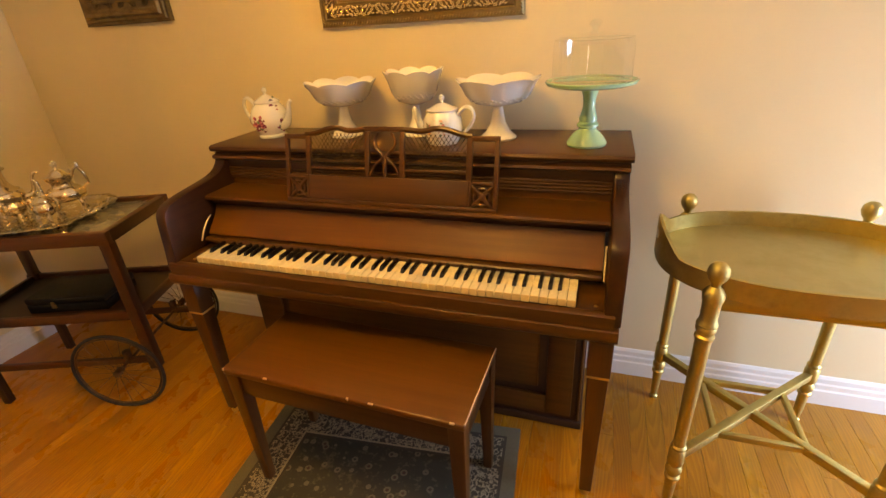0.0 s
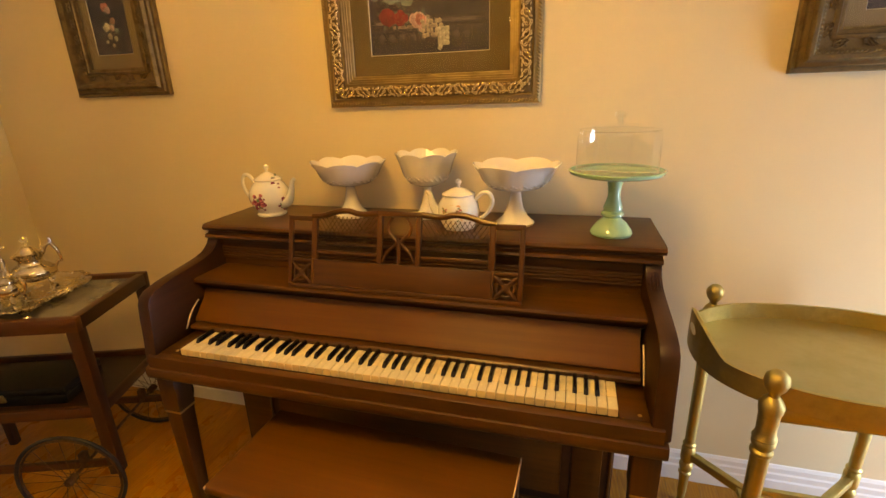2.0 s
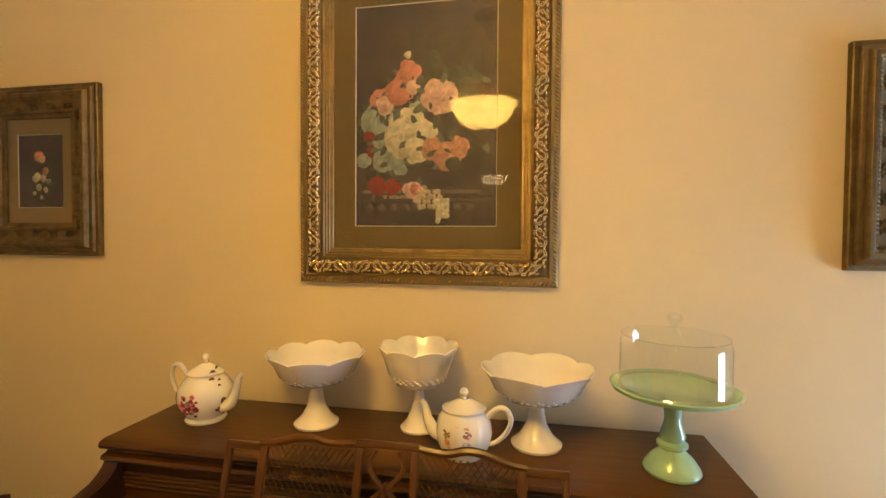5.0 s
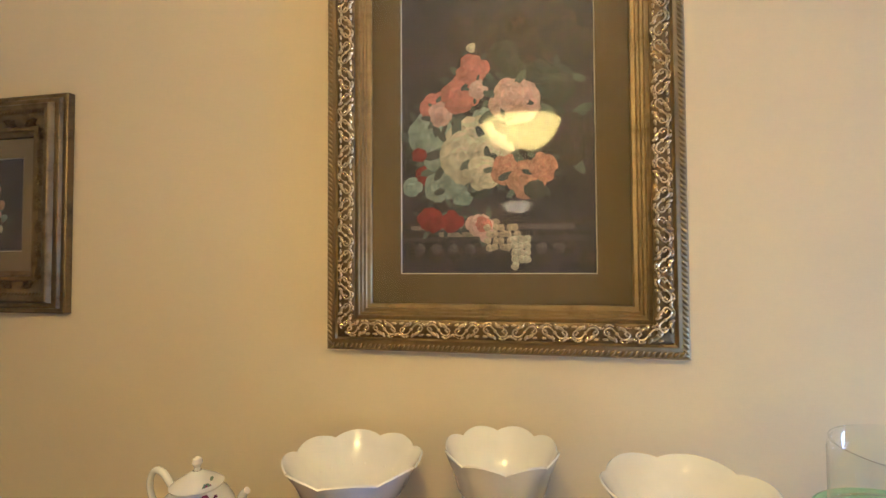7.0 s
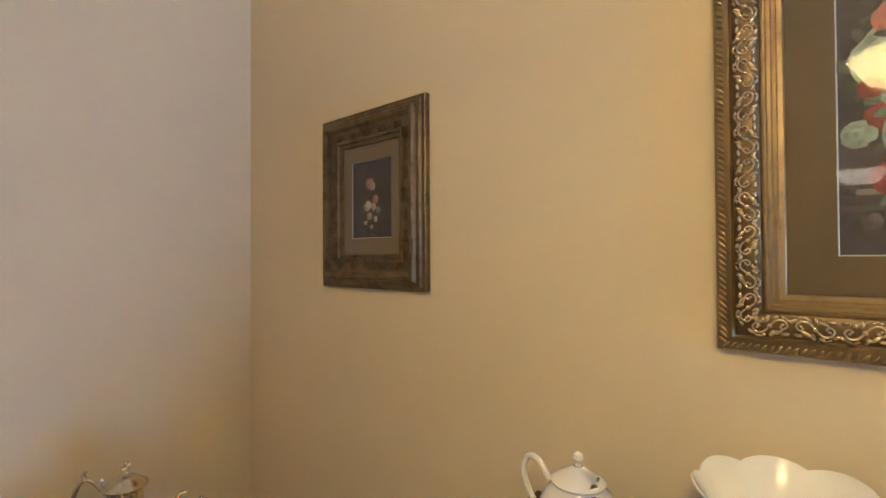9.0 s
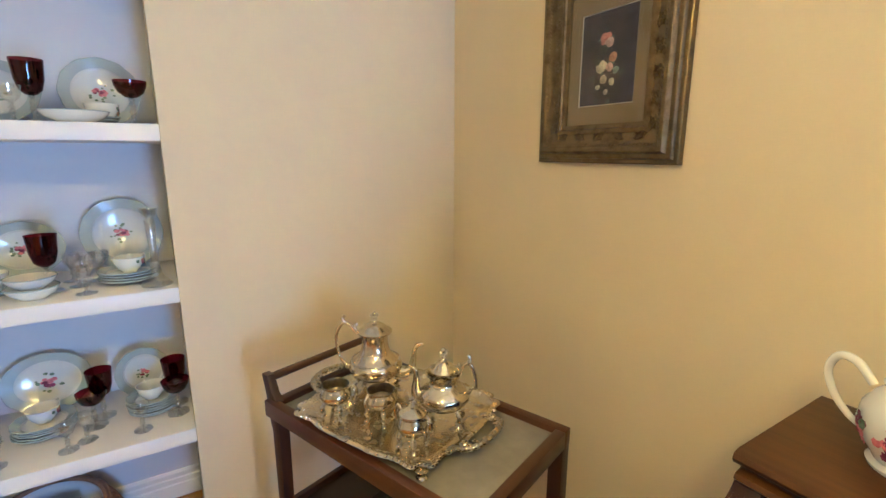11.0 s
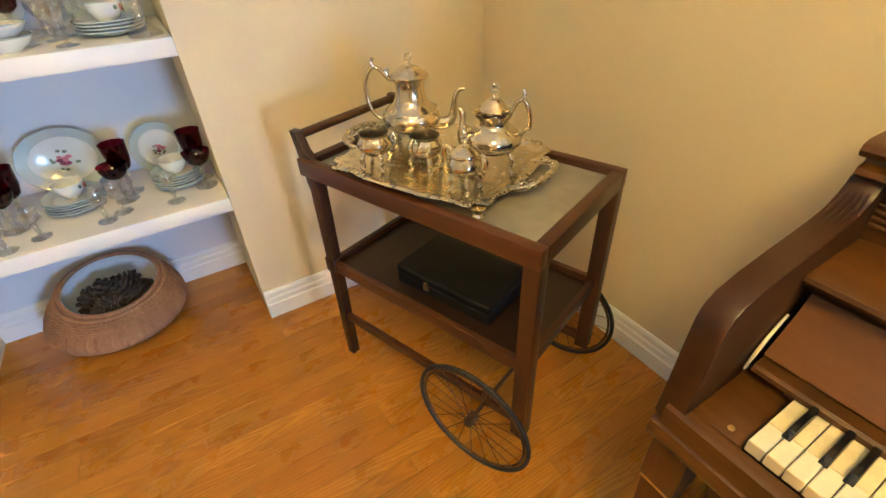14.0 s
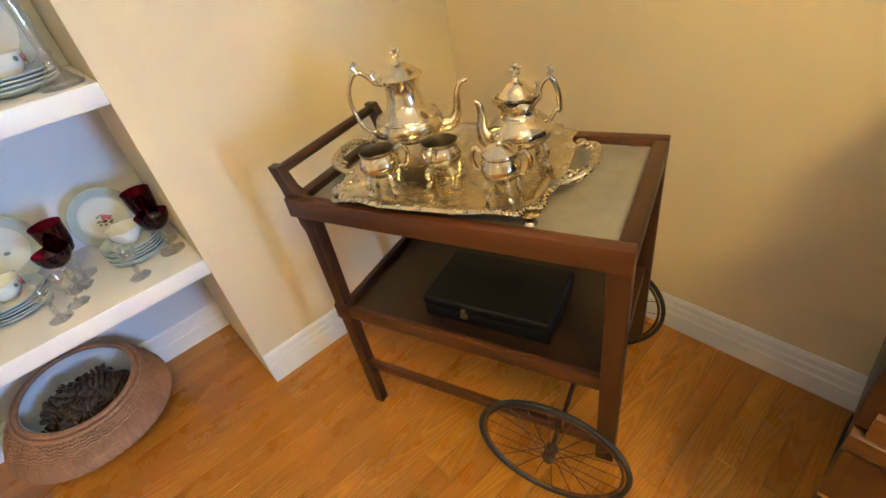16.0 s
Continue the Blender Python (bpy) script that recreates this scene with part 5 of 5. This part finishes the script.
def scroll_feet(t, r, z):
    for k in range(4):
        a = radians(45 + 90 * k)
        c, s = math.cos(a), math.sin(a)
        part("foot", tube(grow(), [(r * 0.72 * c, r * 0.72 * s, z + 0.012), (r * 0.95 * c, r * 0.95 * s, z * 0.75), (r * 0.82 * c, r * 0.82 * s, z * 0.35), (r * 0.98 * c, r * 0.98 * s, 0.004), (r * 1.1 * c, r * 1.1 * s, 0.006)], [0.005, 0.007, 0.0045, 0.005, 0.003], 8), MSILVE, t)


def silver_pot(m, r, h, label, melon=False):
    t = thing("silver_teapot", m, label, "teapot", "silver tea service")
    f = 0.046 if melon else 0.036
    hb = h - (0.048 if melon else 0.04)
    e = 0.84 if melon else 1.0
    u = hb - f
    if melon:
        shape = ((0.0, -0.03), (0.5, 0.0), (0.82, 0.07), (0.98, 0.19), (1.0, 0.31), (0.93, 0.43), (0.78, 0.53), (0.62, 0.59), (0.54, 0.65), (0.52, 0.73), (0.56, 0.80), (0.66, 0.89), (0.74, 0.95), (0.70, 0.95), (0.58, 0.88))
    else:
        shape = ((0.0, -0.03), (0.45, 0.0), (0.74, 0.06), (0.92, 0.13), (1.0, 0.22), (0.99, 0.30), (0.94, 0.36), (0.90, 0.39), (0.87, 0.41), (0.72, 0.46), (0.58, 0.55), (0.51, 0.65), (0.48, 0.78), (0.48, 0.90), (0.54, 0.965), (0.64, 1.0))
    ribs = lambda a, i: (1 + ((0.02 if melon else 0.008) * math.cos(8 * a) if 1 < i < 9 else 0), 0.003 * math.cos(8 * a) if melon and 10 < i < 14 else 0)
    part("body", lathe(grow(), [(p * r, f + q * u) for p, q in shape], 64, wave=ribs), MSILV, t)
    w = 0.9 if melon else 1.1
    part("lid", lathe(grow(), [(0.58 * r * w, hb - 0.004), (0.59 * r * w, hb + 0.001), (0.52 * r * w, hb + 0.004), (0.45 * r * w, hb + 0.009), (0.36 * r * w, hb + 0.017), (0.25 * r * w, hb + 0.023), (0.12 * r * w, hb + 0.026), (0, hb + 0.027)], 32), MSILV, t)
    part("collar", tube(grow(), [((0.9 if melon else 0.895) * r * (0.6 if melon else 1) * math.cos(radians(q)), (0.9 if melon else 0.895) * r * (0.6 if melon else 1) * math.sin(radians(q)), f + (0.62 if melon else 0.4) * u) for q in range(0, 360, 10)], 0.0028, 6, True), MSILVE, t)
    bird_finial(t, hb + 0.025, 1.0)
    scroll_feet(t, r, f)
    part("spout", tube(grow(), [(0.75 * r, 0, f + 0.02), (1.18 * r, 0, f + 0.022), (1.40 * r, 0, f + 0.040), (1.46 * r, 0, f + 0.066), (1.50 * r, 0, f + 0.09), (1.62 * r, 0, f + 0.108), (1.82 * r, 0, f + 0.112)] if not melon else [(0.75 * r, 0, f + 0.012), (1.02 * r, 0, f + 0.024), (1.12 * r, 0, f + 0.045), (1.10 * r, 0, f + 0.066), (1.10 * r, 0, f + 0.084), (1.15 * r, 0, f + 0.097), (1.25 * r, 0, f + 0.102)], [0.018, 0.017, 0.012, 0.0085, 0.0072, 0.0062, 0.004], 12), MSILV, t)
    hd = part("handle", tube(grow(), [(-0.5 * e * r, 0, hb - 0.012), (-0.72 * e * r, 0, hb - 0.006), (-0.95 * e * r, 0, hb + 0.016), (-1.22 * e * r, 0, hb + 0.020), (-1.46 * e * r, 0, hb - 0.01), (-1.5 * e * r, 0, hb - 0.045), (-1.36 * e * r, 0, f + 0.055), (-1.12 * e * r, 0, f + 0.035), (-0.9 * e * r, 0, f + 0.03)], [0.004, 0.0045, 0.0045, 0.005, 0.0055, 0.005, 0.0045, 0.0045, 0.005], 10), MSILV, t)
    bm = grow()
    tube(bm, [(-1.12 * e * r, 0, hb + 0.020), (-1.22 * e * r, 0, hb + 0.034), (-1.15 * e * r, 0, hb + 0.044), (-1.08 * e * r, 0, hb + 0.040)], [0.006, 0.005, 0.004, 0.002], 8)
    tube(bm, [(-0.70 * e * r, 0, hb - 0.004), (-0.78 * e * r, 0, hb + 0.014), (-0.70 * e * r, 0, hb + 0.020), (-0.64 * e * r, 0, hb + 0.012)], [0.005, 0.005, 0.004, 0.002], 8)
    part("thumb_scroll", bm, MSILVE, hd)
    return t


def creamer(m, r, label, lidded=False):
    t = thing("sugar_bowl" if lidded else "silver_creamer", m, label, "sugar bowl" if lidded else "creamer", "silver tea service")
    f = 0.034
    body = [(0, f - 0.003), (0.45 * r, f), (0.85 * r, f + 0.012), (r, f + 0.026), (0.98 * r, f + 0.036), (0.86 * r, f + 0.044), (0.80 * r, f + 0.050), (0.88 * r, f + 0.056)]
    inner = [] if lidded else [(0.84 * r, f + 0.057), (0.76 * r, f + 0.050), (0.8 * r, f + 0.03), (0.5 * r, f + 0.012), (0, f + 0.008)]
    part("bowl", lathe(grow(), body, 48, wave=lambda a, i: (1 + (0.014 * math.cos(8 * a) if 1 < i < 5 else 0), 0)), MSILV, t)
    if not lidded:
        part("inside", lathe(grow(), [(0.88 * r, f + 0.056)] + inner, 40), MSILVD, t, "silver inside, darkened for its dim reflections")
    scroll_feet(t, r * 0.95, f)
    if lidded:
        part("lid", lathe(grow(), [(0.9 * r, f + 0.055), (0.88 * r, f + 0.06), (0.6 * r, f + 0.068), (0.3 * r, f + 0.074), (0, f + 0.076)], 32), MSILV, t)
        bird_finial(t, f + 0.073, 0.75)
    for sx in ((-1, 1) if lidded else (-1,)):
        part("handle", tube(grow(), [(sx * 0.84 * r, 0, f + 0.05), (sx * 1.25 * r, 0, f + 0.062), (sx * 1.5 * r, 0, f + 0.045), (sx * 1.3 * r, 0, f + 0.02), (sx * 0.95 * r, 0, f + 0.018)], [0.004, 0.0045, 0.005, 0.004, 0.004], 8), MSILV, t)
    return t


silver_pot(pose(-2.232, 0.985, ZP, 0, 0, 52), 0.079, 0.222, "tall silver teapot with scrolled handle on the tray")
silver_pot(pose(-1.975, 1.066, ZP, 0, 0, 232), 0.066, 0.194, "squat silver teapot with scrolled handle on the tray", True)
creamer(pose(-2.152, 0.834, ZP, 0, 0, 220), 0.042, "open silver creamer bowl on scrolled feet")
creamer(pose(-2.062, 0.926, ZP, 0, 0, 120), 0.0425, "open silver sugar bowl on scrolled feet")
creamer(pose(-1.918, 0.944, ZP, 0, 0, 20), 0.038, "small lidded silver sugar bowl with finial", True)


# ---- alcove dishes ----
def spray(bm, r, seed, lift):
    """A small printed rose spray: petals and leaves as thin flakes in the plate's plane."""
    q = random.Random(seed)
    for k in range(26):
        rose = k > 9
        d, a = (r * 0.13 * q.random(), q.uniform(0, 6.28)) if rose else (r * q.uniform(0.14, 0.27), q.uniform(0, 6.28))
        cx, cy, s = d * math.cos(a) * 1.3, d * math.sin(a), r * (0.07 if rose else 0.05) * q.uniform(0.7, 1.2)
        vs = [bm.verts.new((cx + s * math.cos(i * 1.0472 + a), cy + s * 0.7 * math.sin(i * 1.0472 + a), lift + 0.00003 * k)) for i in range(6)]
        bm.faces.new(vs).material_index = 0 if rose and k % 3 else (2 if not rose else 1)


PLATES = {}


def plate_meshes(r, sy):
    key = (r, sy)
    if key not in PLATES:
        sc = Matrix.Diagonal((1, sy, 1, 1))
        wave = lambda a, i: (1 + (0.012 * math.cos(12 * a) if i in (2, 3, 4) else 0), 0)
        well = lathe(grow(), [(0, 0.004), (0.66 * r, 0.004), (0.72 * r, 0.009)], 48, sc)
        rim = lathe(grow(), [(0.0, 0.0), (0.62 * r, 0.0), (0.99 * r, 0.015), (r, 0.018), (0.985 * r, 0.019), (0.72 * r, 0.0088)], 48, sc, wave)
        bm = grow()
        spray(bm, r, int(r * 1000), 0.0045)
        PLATES[key] = (mesh_of("well", well, MPLATE), mesh_of("rim", rim, MCHRIM), mesh_of("rose_decoration", bm, [MROSE, MPLUM, MLEAFT]))
    return PLATES[key]


def plate(m, r, label, sy=1.0, deco=True, group="rose china"):
    t = thing("platter" if sy != 1 else "plate", m, label, "platter" if sy != 1 else "plate", group)
    w, ri, d = plate_meshes(r, sy)
    part("well", w, None, t)
    part("rim", ri, None, t)
    if deco:
        part("rose_decoration", d, None, t)
    return t


def standing(y, z, r, sy=1.0, lean=14, x=None):
    """A plate standing on its edge, leaning on the back of the alcove."""
    h = r * sy
    x = XA + 0.024 + h * 2 * math.sin(radians(lean)) if x is None else x
    m = Matrix.Translation((x, y, z + 0.004)) @ Matrix.Rotation(radians(90), 4, "Z") @ Matrix.Rotation(radians(90 - lean), 4, "X") @ Matrix.Translation((0, h, 0))
    return plate(m, r, "white oval platter with a pink rose, standing against the wall" if sy != 1 else "white china plate with pink rose and grey rim, standing", sy)


def stack(x, y, z, r, n):
    for k in range(n):
        plate(pose(x + rng.uniform(-0.003, 0.003), y + rng.uniform(-0.003, 0.003), z + 0.0006 + 0.0085 * k, 0, 0, rng.uniform(0, 90)), r, "white china plate with grey rim in a low stack", deco=False, group="stacked plates")
    return z + 0.0085 * (n - 1) + 0.0066


CUP = {}


def cup(x, y, z, rz, r=0.046):
    t = thing("teacup", pose(x, y, z, 0, 0, rz), "white china teacup with a small rose", "cup", "teacups")
    if not CUP:
        CUP["b"] = mesh_of("bowl", lathe(grow(), [(0, 0), (0.022, 0), (0.023, 0.005), (0.034, 0.016), (0.043, 0.034), (0.047, 0.052), (0.045, 0.052), (0.04, 0.034), (0.03, 0.018), (0, 0.012)], 32), MCHINA)
        CUP["h"] = mesh_of("handle", tube(grow(), [(0.044, 0, 0.045), (0.062, 0, 0.048), (0.068, 0, 0.036), (0.058, 0, 0.022), (0.036, 0, 0.018)], 0.0035, 8), MCHINA)
        bm = grow()
        flower_spray(bm, -1.2, 0, 0.034, 16, 0.18, 4, lambda q: 0.0445, 0.005, [0, 1, 2])
        CUP["d"] = mesh_of("rose_decoration", bm, [MROSE, MPEACH, MLEAFT])
    part("bowl", CUP["b"], None, t)
    part("handle", CUP["h"], None, t)
    part("rose_decoration", CUP["d"], None, t)


def bowl_low(x, y, z, r):
    t = thing("dish", pose(x, y, z), "shallow white china dish with grey glaze", "dish", "rose china")
    part("bowl", lathe(grow(), [(0, 0), (0.5 * r, 0), (0.55 * r, 0.004), (0.85 * r, 0.018), (r, 0.034), (0.97 * r, 0.035), (0.8 * r, 0.021), (0.5 * r, 0.008), (0, 0.007)], 40), MCHINA, t)
    part("rim", tube(grow(), [(0.985 * r * math.cos(radians(a)), 0.985 * r * math.sin(radians(a)), 0.035) for a in range(0, 360, 9)], 0.0018, 6, True), MCHRIM, t)


GLASSES = {}
STEM = [(0, 0), (0.032, 0), (0.033, 0.002), (0.014, 0.006), (0.006, 0.012), (0.005, 0.022), (0.0095, 0.03), (0.0055, 0.038), (0.009, 0.046), (0.005, 0.054), (0.008, 0.06), (0.006, 0.064)]
GOB = [(r * 1.1, z * 1.25) for r, z in STEM]
SHAPES = {
    "goblet": (GOB, [(r * 1.15, z * 1.27 - 0.001) for r, z in ((0.0, 0.063), (0.012, 0.064), (0.024, 0.074), (0.031, 0.098), (0.035, 0.142))], MRUBY, "ruby red glass goblet with clear twisted stem"),
    "coupe": (GOB, [(r, z * 1.25) for r, z in ((0.0, 0.063), (0.016, 0.065), (0.034, 0.076), (0.043, 0.092), (0.045, 0.104))], MRUBY, "ruby red glass coupe with clear twisted stem"),
    "cordial": ([(r * 0.85, z * 0.8) for r, z in STEM], [(0.0, 0.0505), (0.009, 0.052), (0.02, 0.062), (0.025, 0.078), (0.0265, 0.096)], MCRYST, "small clear cut crystal stemmed glass"),
}


def stemware(kind, x, y, z):
    if kind not in GLASSES:
        st, bw, mt, _ = SHAPES[kind]
        wv = lambda a, i: (1 + 0.05 * math.cos(6 * a + i), 0)
        GLASSES[kind] = (mesh_of("stem", lathe(grow(), st, 20, wave=wv), MCRYST), mesh_of("bowl", lathe(grow(), bw, 28), mt))
    t = thing("goblet" if kind == "goblet" else ("coupe_glass" if kind == "coupe" else "cordial_glass"), pose(x, y, z + 0.0005, 0, 0, rng.uniform(0, 90)), SHAPES[kind][3], "glass", kind + " glasses")
    part("stem", GLASSES[kind][0], None, t)
    part("bowl", GLASSES[kind][1], None, t)


# lowest shelf
Z1 = SH[0]
standing(0.07, Z1, 0.134, 0.80, 12)
standing(0.36, Z1, 0.092, 1.0, 16, XA + 0.115)
standing(-0.235, Z1, 0.107, 1.0, 14)
zt = stack(-2.93, 0.075, Z1, 0.088, 5)
cup(-2.93, 0.075, zt, 150)
zt = stack(-2.905, 0.385, Z1, 0.080, 6)
cup(-2.905, 0.385, zt, 200)
zt = stack(-2.90, -0.235, Z1, 0.085, 4)
cup(-2.90, -0.235, zt, 120)
for kx, ky, kind in ((-2.915, 0.462, "goblet"), (-2.835, 0.462, "coupe"), (-2.945, 0.235, "goblet"), (-2.885, 0.215, "coupe"), (-2.93, -0.07, "goblet"), (-2.87, -0.09, "coupe"), (-2.93, -0.34, "goblet"),
                     (-2.775, 0.355, "cordial"), (-2.765, 0.155, "cordial"), (-2.80, 0.20, "cordial"), (-2.775, -0.02, "cordial"), (-2.74, -0.10, "cordial"), (-2.78, -0.16, "cordial"), (-2.77, -0.30, "cordial")):
    stemware(kind, kx, ky, Z1)

# second shelf
Z2 = SH[1]
standing(0.355, Z2, 0.128, 1.0, 11)
standing(0.07, Z2, 0.116, 0.82, 12)
standing(-0.22, Z2, 0.12, 1.0, 12)
zt = stack(-2.865, 0.375, Z2, 0.088, 4)
cup(-2.865, 0.375, zt, 140)
zt = stack(-2.90, 0.02, Z2, 0.085, 2)
cup(-2.90, 0.02, zt, 30)
bowl_low(-2.79, 0.135, Z2, 0.066)
bowl_low(-2.79, 0.135, Z2 + 0.03, 0.064)
zt = stack(-2.88, -0.24, Z2, 0.09, 4)
cup(-2.88, -0.24, zt, 100)
for kx, ky, kind in ((-2.845, 0.165, "goblet"), (-2.87, -0.11, "goblet"), (-2.96, 0.21, "cordial"), (-2.93, 0.255, "cordial"), (-2.87, 0.235, "cordial"), (-2.95, 0.29, "cordial"), (-2.76, 0.265, "cordial"), (-2.74, 0.04, "cordial"), (-2.76, -0.1, "cordial"), (-2.77, -0.3, "cordial")):
    stemware(kind, kx, ky, Z2)
can = thing("candlestick", pose(-2.765, 0.45, Z2 + 0.0005), "tall clear glass candlestick with flared foot", "candlestick")
part("foot", lathe(grow(), [(0, 0), (0.045, 0), (0.046, 0.004), (0.03, 0.02), (0.016, 0.04), (0.012, 0.06)], 28), MCRYST, can)
part("column", lathe(grow(), [(0.012, 0.06), (0.016, 0.07), (0.010, 0.08), (0.013, 0.15), (0.016, 0.21), (0.011, 0.22)], 20), MCRYST, can)
part("cup", lathe(grow(), [(0.011, 0.22), (0.02, 0.226), (0.026, 0.25), (0.024, 0.25), (0.014, 0.232), (0, 0.23)], 24), MCRYST, can)

# third and fourth shelves
Z3, Z4 = SH[2], SH[3]
standing(0.35, Z3, 0.118, 1.0, 12)
standing(0.06, Z3, 0.13, 0.8, 12)
standing(-0.24, Z3, 0.115, 1.0, 12)
zt = stack(-2.92, 0.32, Z3, 0.085, 2)
cup(-2.90, 0.36, zt, 170)
bowl_low(-2.80, 0.30, Z3, 0.085)
bowl_low(-2.80, 0.05, Z3, 0.08)
for kx, ky, kind in ((-2.80, 0.445, "coupe"), (-2.86, 0.20, "goblet"), (-2.86, -0.12, "goblet"), (-2.76, 0.17, "cordial"), (-2.77, -0.06, "cordial")):
    stemware(kind, kx, ky, Z3)
standing(0.05, Z4, 0.12, 1.0, 12)
zt = stack(-2.90, 0.30, Z4, 0.09, 5)
bowl_low(-2.90, 0.30, zt, 0.06)
for kx, ky, kind in ((-2.80, 0.44, "goblet"), (-2.79, 0.38, "coupe"), (-2.84, 0.12, "goblet")):
    stemware(kind, kx, ky, Z4)


# ---- basket of pine cones ----
def basket():
    t = thing("wicker_basket", pose(-2.95, 0.005, 0), "oval woven wicker basket with pale lining holding pine cones", "basket")

    def bend(lo, mid, hi, f):
        g = 0.42
        return lo * (f - g) * (f - 1) / g + mid * f * (f - 1) / (g * (g - 1)) + hi * f * (f - g) / (1 - g)

    def at(f, a, out=0.0):
        """A place on the shell: f from base to rim, a round it."""
        rx, ry, ti = bend(0.12, 0.188, 0.146, f) + out, bend(0.165, 0.245, 0.178, f) + out, radians(bend(0, 7, 21, f))
        x, y = rx * math.cos(a), ry * math.sin(a)
        return 0.95 * Vector((0.005 - 0.04 * f * f + x * math.cos(ti), 0.02 * f + y, 0.007 + 0.208 * f - x * math.sin(ti)))

    def skin(out, n, f0=0.0):
        bm = grow()
        rows = [[bm.verts.new(at(f0 + (1 - f0) * k / n, 2 * math.pi * q / 56, out)) for q in range(56)] for k in range(n + 1)]
        for p, q in zip(rows, rows[1:]):
            for k in range(56):
                bm.faces.new((p[k], p[(k + 1) % 56], q[(k + 1) % 56], q[k]))
        bm.faces.new(rows[0][::-1])
        return bm
    part("shell", skin(-0.004, 16), MWICK, t)
    part("lining", skin(-0.012, 14, 0.05), MALC, t, "pale cloth lining")
    for k in range(27):
        f = 0.02 + 0.96 * k / 26
        bm = grow()
        n = 168
        tube(bm, [at(f, 2 * math.pi * q / n, 0.0024 * (1 if q // 2 % 2 else -1)) for q in range(n)], 0.0032 if k % 7 else 0.005, 5, True)
        part("woven_strand", bm, MWICK, t)
    for k in range(84):
        a = 2 * math.pi * (k + 0.5) / 84
        part("stake", tube(grow(), [at(f / 8, a, 0.0034 if k % 2 else -0.001) for f in range(9)], 0.0024, 4), MWICK, t)
    for f, out, w in ((1.0, -0.002, 0.008), (0.97, 0.006, 0.007)):
        part("rim", tube(grow(), [at(f, radians(a), out) for a in range(0, 360, 6)], w, 8, True), MWICK, t)
    m = Matrix.Translation((-2.975, 0.02, 0.126)) @ Matrix.Rotation(radians(16), 4, "Y") @ Matrix.Diagonal((0.95, 1.25, 1, 1))
    # pine cones
    cone = grow()
    for k in range(46):
        f = k / 45
        a = k * 2.39996
        r, z = 0.022 * math.sin(math.pi * (0.15 + 0.78 * f)) + 0.002, -0.032 + 0.066 * f
        mm = Matrix.Translation((r * math.cos(a), r * math.sin(a), z)) @ Matrix.Rotation(a, 4, "Z") @ Matrix.Rotation(radians(30 - 70 * f), 4, "Y")
        slab(cone, -0.016, 0.008, -0.0065, 0.0065, -0.0024, 0.0024, 0.0016, 1, mm)
    cm = mesh_of("pine_cone", cone, MCONE)
    q = random.Random(11)
    for ring, rad, h in ((1, 0.0, 0.0), (5, 0.06, -0.02), (7, 0.085, -0.03), (3, 0.04, 0.034), (4, 0.068, 0.02)):
        for k in range(ring):
            a = 2 * math.pi * k / ring + 0.5 * h * 100
            p = m @ Vector((rad * math.cos(a), rad * math.sin(a), h + q.uniform(-0.008, 0.008)))
            o = new("pine_cone", cm)
            s = q.uniform(1.35, 1.65)
            o.matrix_world = Matrix.Translation(p) @ Matrix.Rotation(q.uniform(0, 6), 4, "Z") @ Matrix.Rotation(q.uniform(0.4, 2.2), 4, "X") @ Matrix.Diagonal((s, s, s, 1))
            tagged(o, "dark brown open pine cone lying in the basket", "pine cone", "pine cones")


basket()

# ---- oak boards, each one its own piece ----
BOARD, GAP = 0.0572, 0.00025
Y0 = YR - 0.14
UNIT = (YB + 0.14 - Y0) / 27
lengths = tuple(UNIT * k for k in (3, 4, 5, 6))
boards = {ln: mesh_of("plank", slab(grow(), -BOARD / 2 + GAP, BOARD / 2 - GAP, 0, ln - 0.0005, -0.006, 0.0, 0.0004, 1), MOAK) for ln in lengths}
fr = random.Random(21)
near, far = [], []
x = -3.14
while x < XR + 0.1:
    left, y = 27, Y0
    while left:
        k = left if left <= 6 else fr.choice([q for q in (3, 4, 5, 6) if left - q >= 3])
        ln, yy = lengths[k - 3], y
        y += ln
        left -= k
        if x < XL - 0.1 and (yy + ln < A0 - 0.3 or yy > A1 + 0.1):
            continue
        (near if -2.95 < x < 1.3 and yy + ln > 0.12 else far).append((x, yy, ln))
    x += BOARD
near.sort(key=lambda b: abs(b[0] + 1.0) + 0.4 * abs(b[1] - 0.6))
far += near[300:]
for bx0, by0, ln in near[:300]:
    p = part("plank", boards[ln], None, FLOOR)
    p.location = (bx0, by0, 0)
bm = grow()
for bx0, by0, ln in far:
    a, b = bx0 - BOARD / 2 + GAP, bx0 + BOARD / 2 - GAP
    vs = [bm.verts.new(q) for q in ((a, by0, 0), (b, by0, 0), (b, by0 + ln - 0.0005, 0), (a, by0 + ln - 0.0005, 0), (a, by0, -0.006), (b, by0, -0.006), (b, by0 + ln - 0.0005, -0.006), (a, by0 + ln - 0.0005, -0.006))]
    for f in ((0, 1, 2, 3), (0, 4, 5, 1), (1, 5, 6, 2), (2, 6, 7, 3), (3, 7, 4, 0)):
        bm.faces.new([vs[i] for i in f])


rest = part("plank_rest", bm, oak("oak_boards_beyond", "ShaderNodeNewGeometry", "Random Per Island", 0.2), FLOOR)
tagged(rest, kind="stuff")
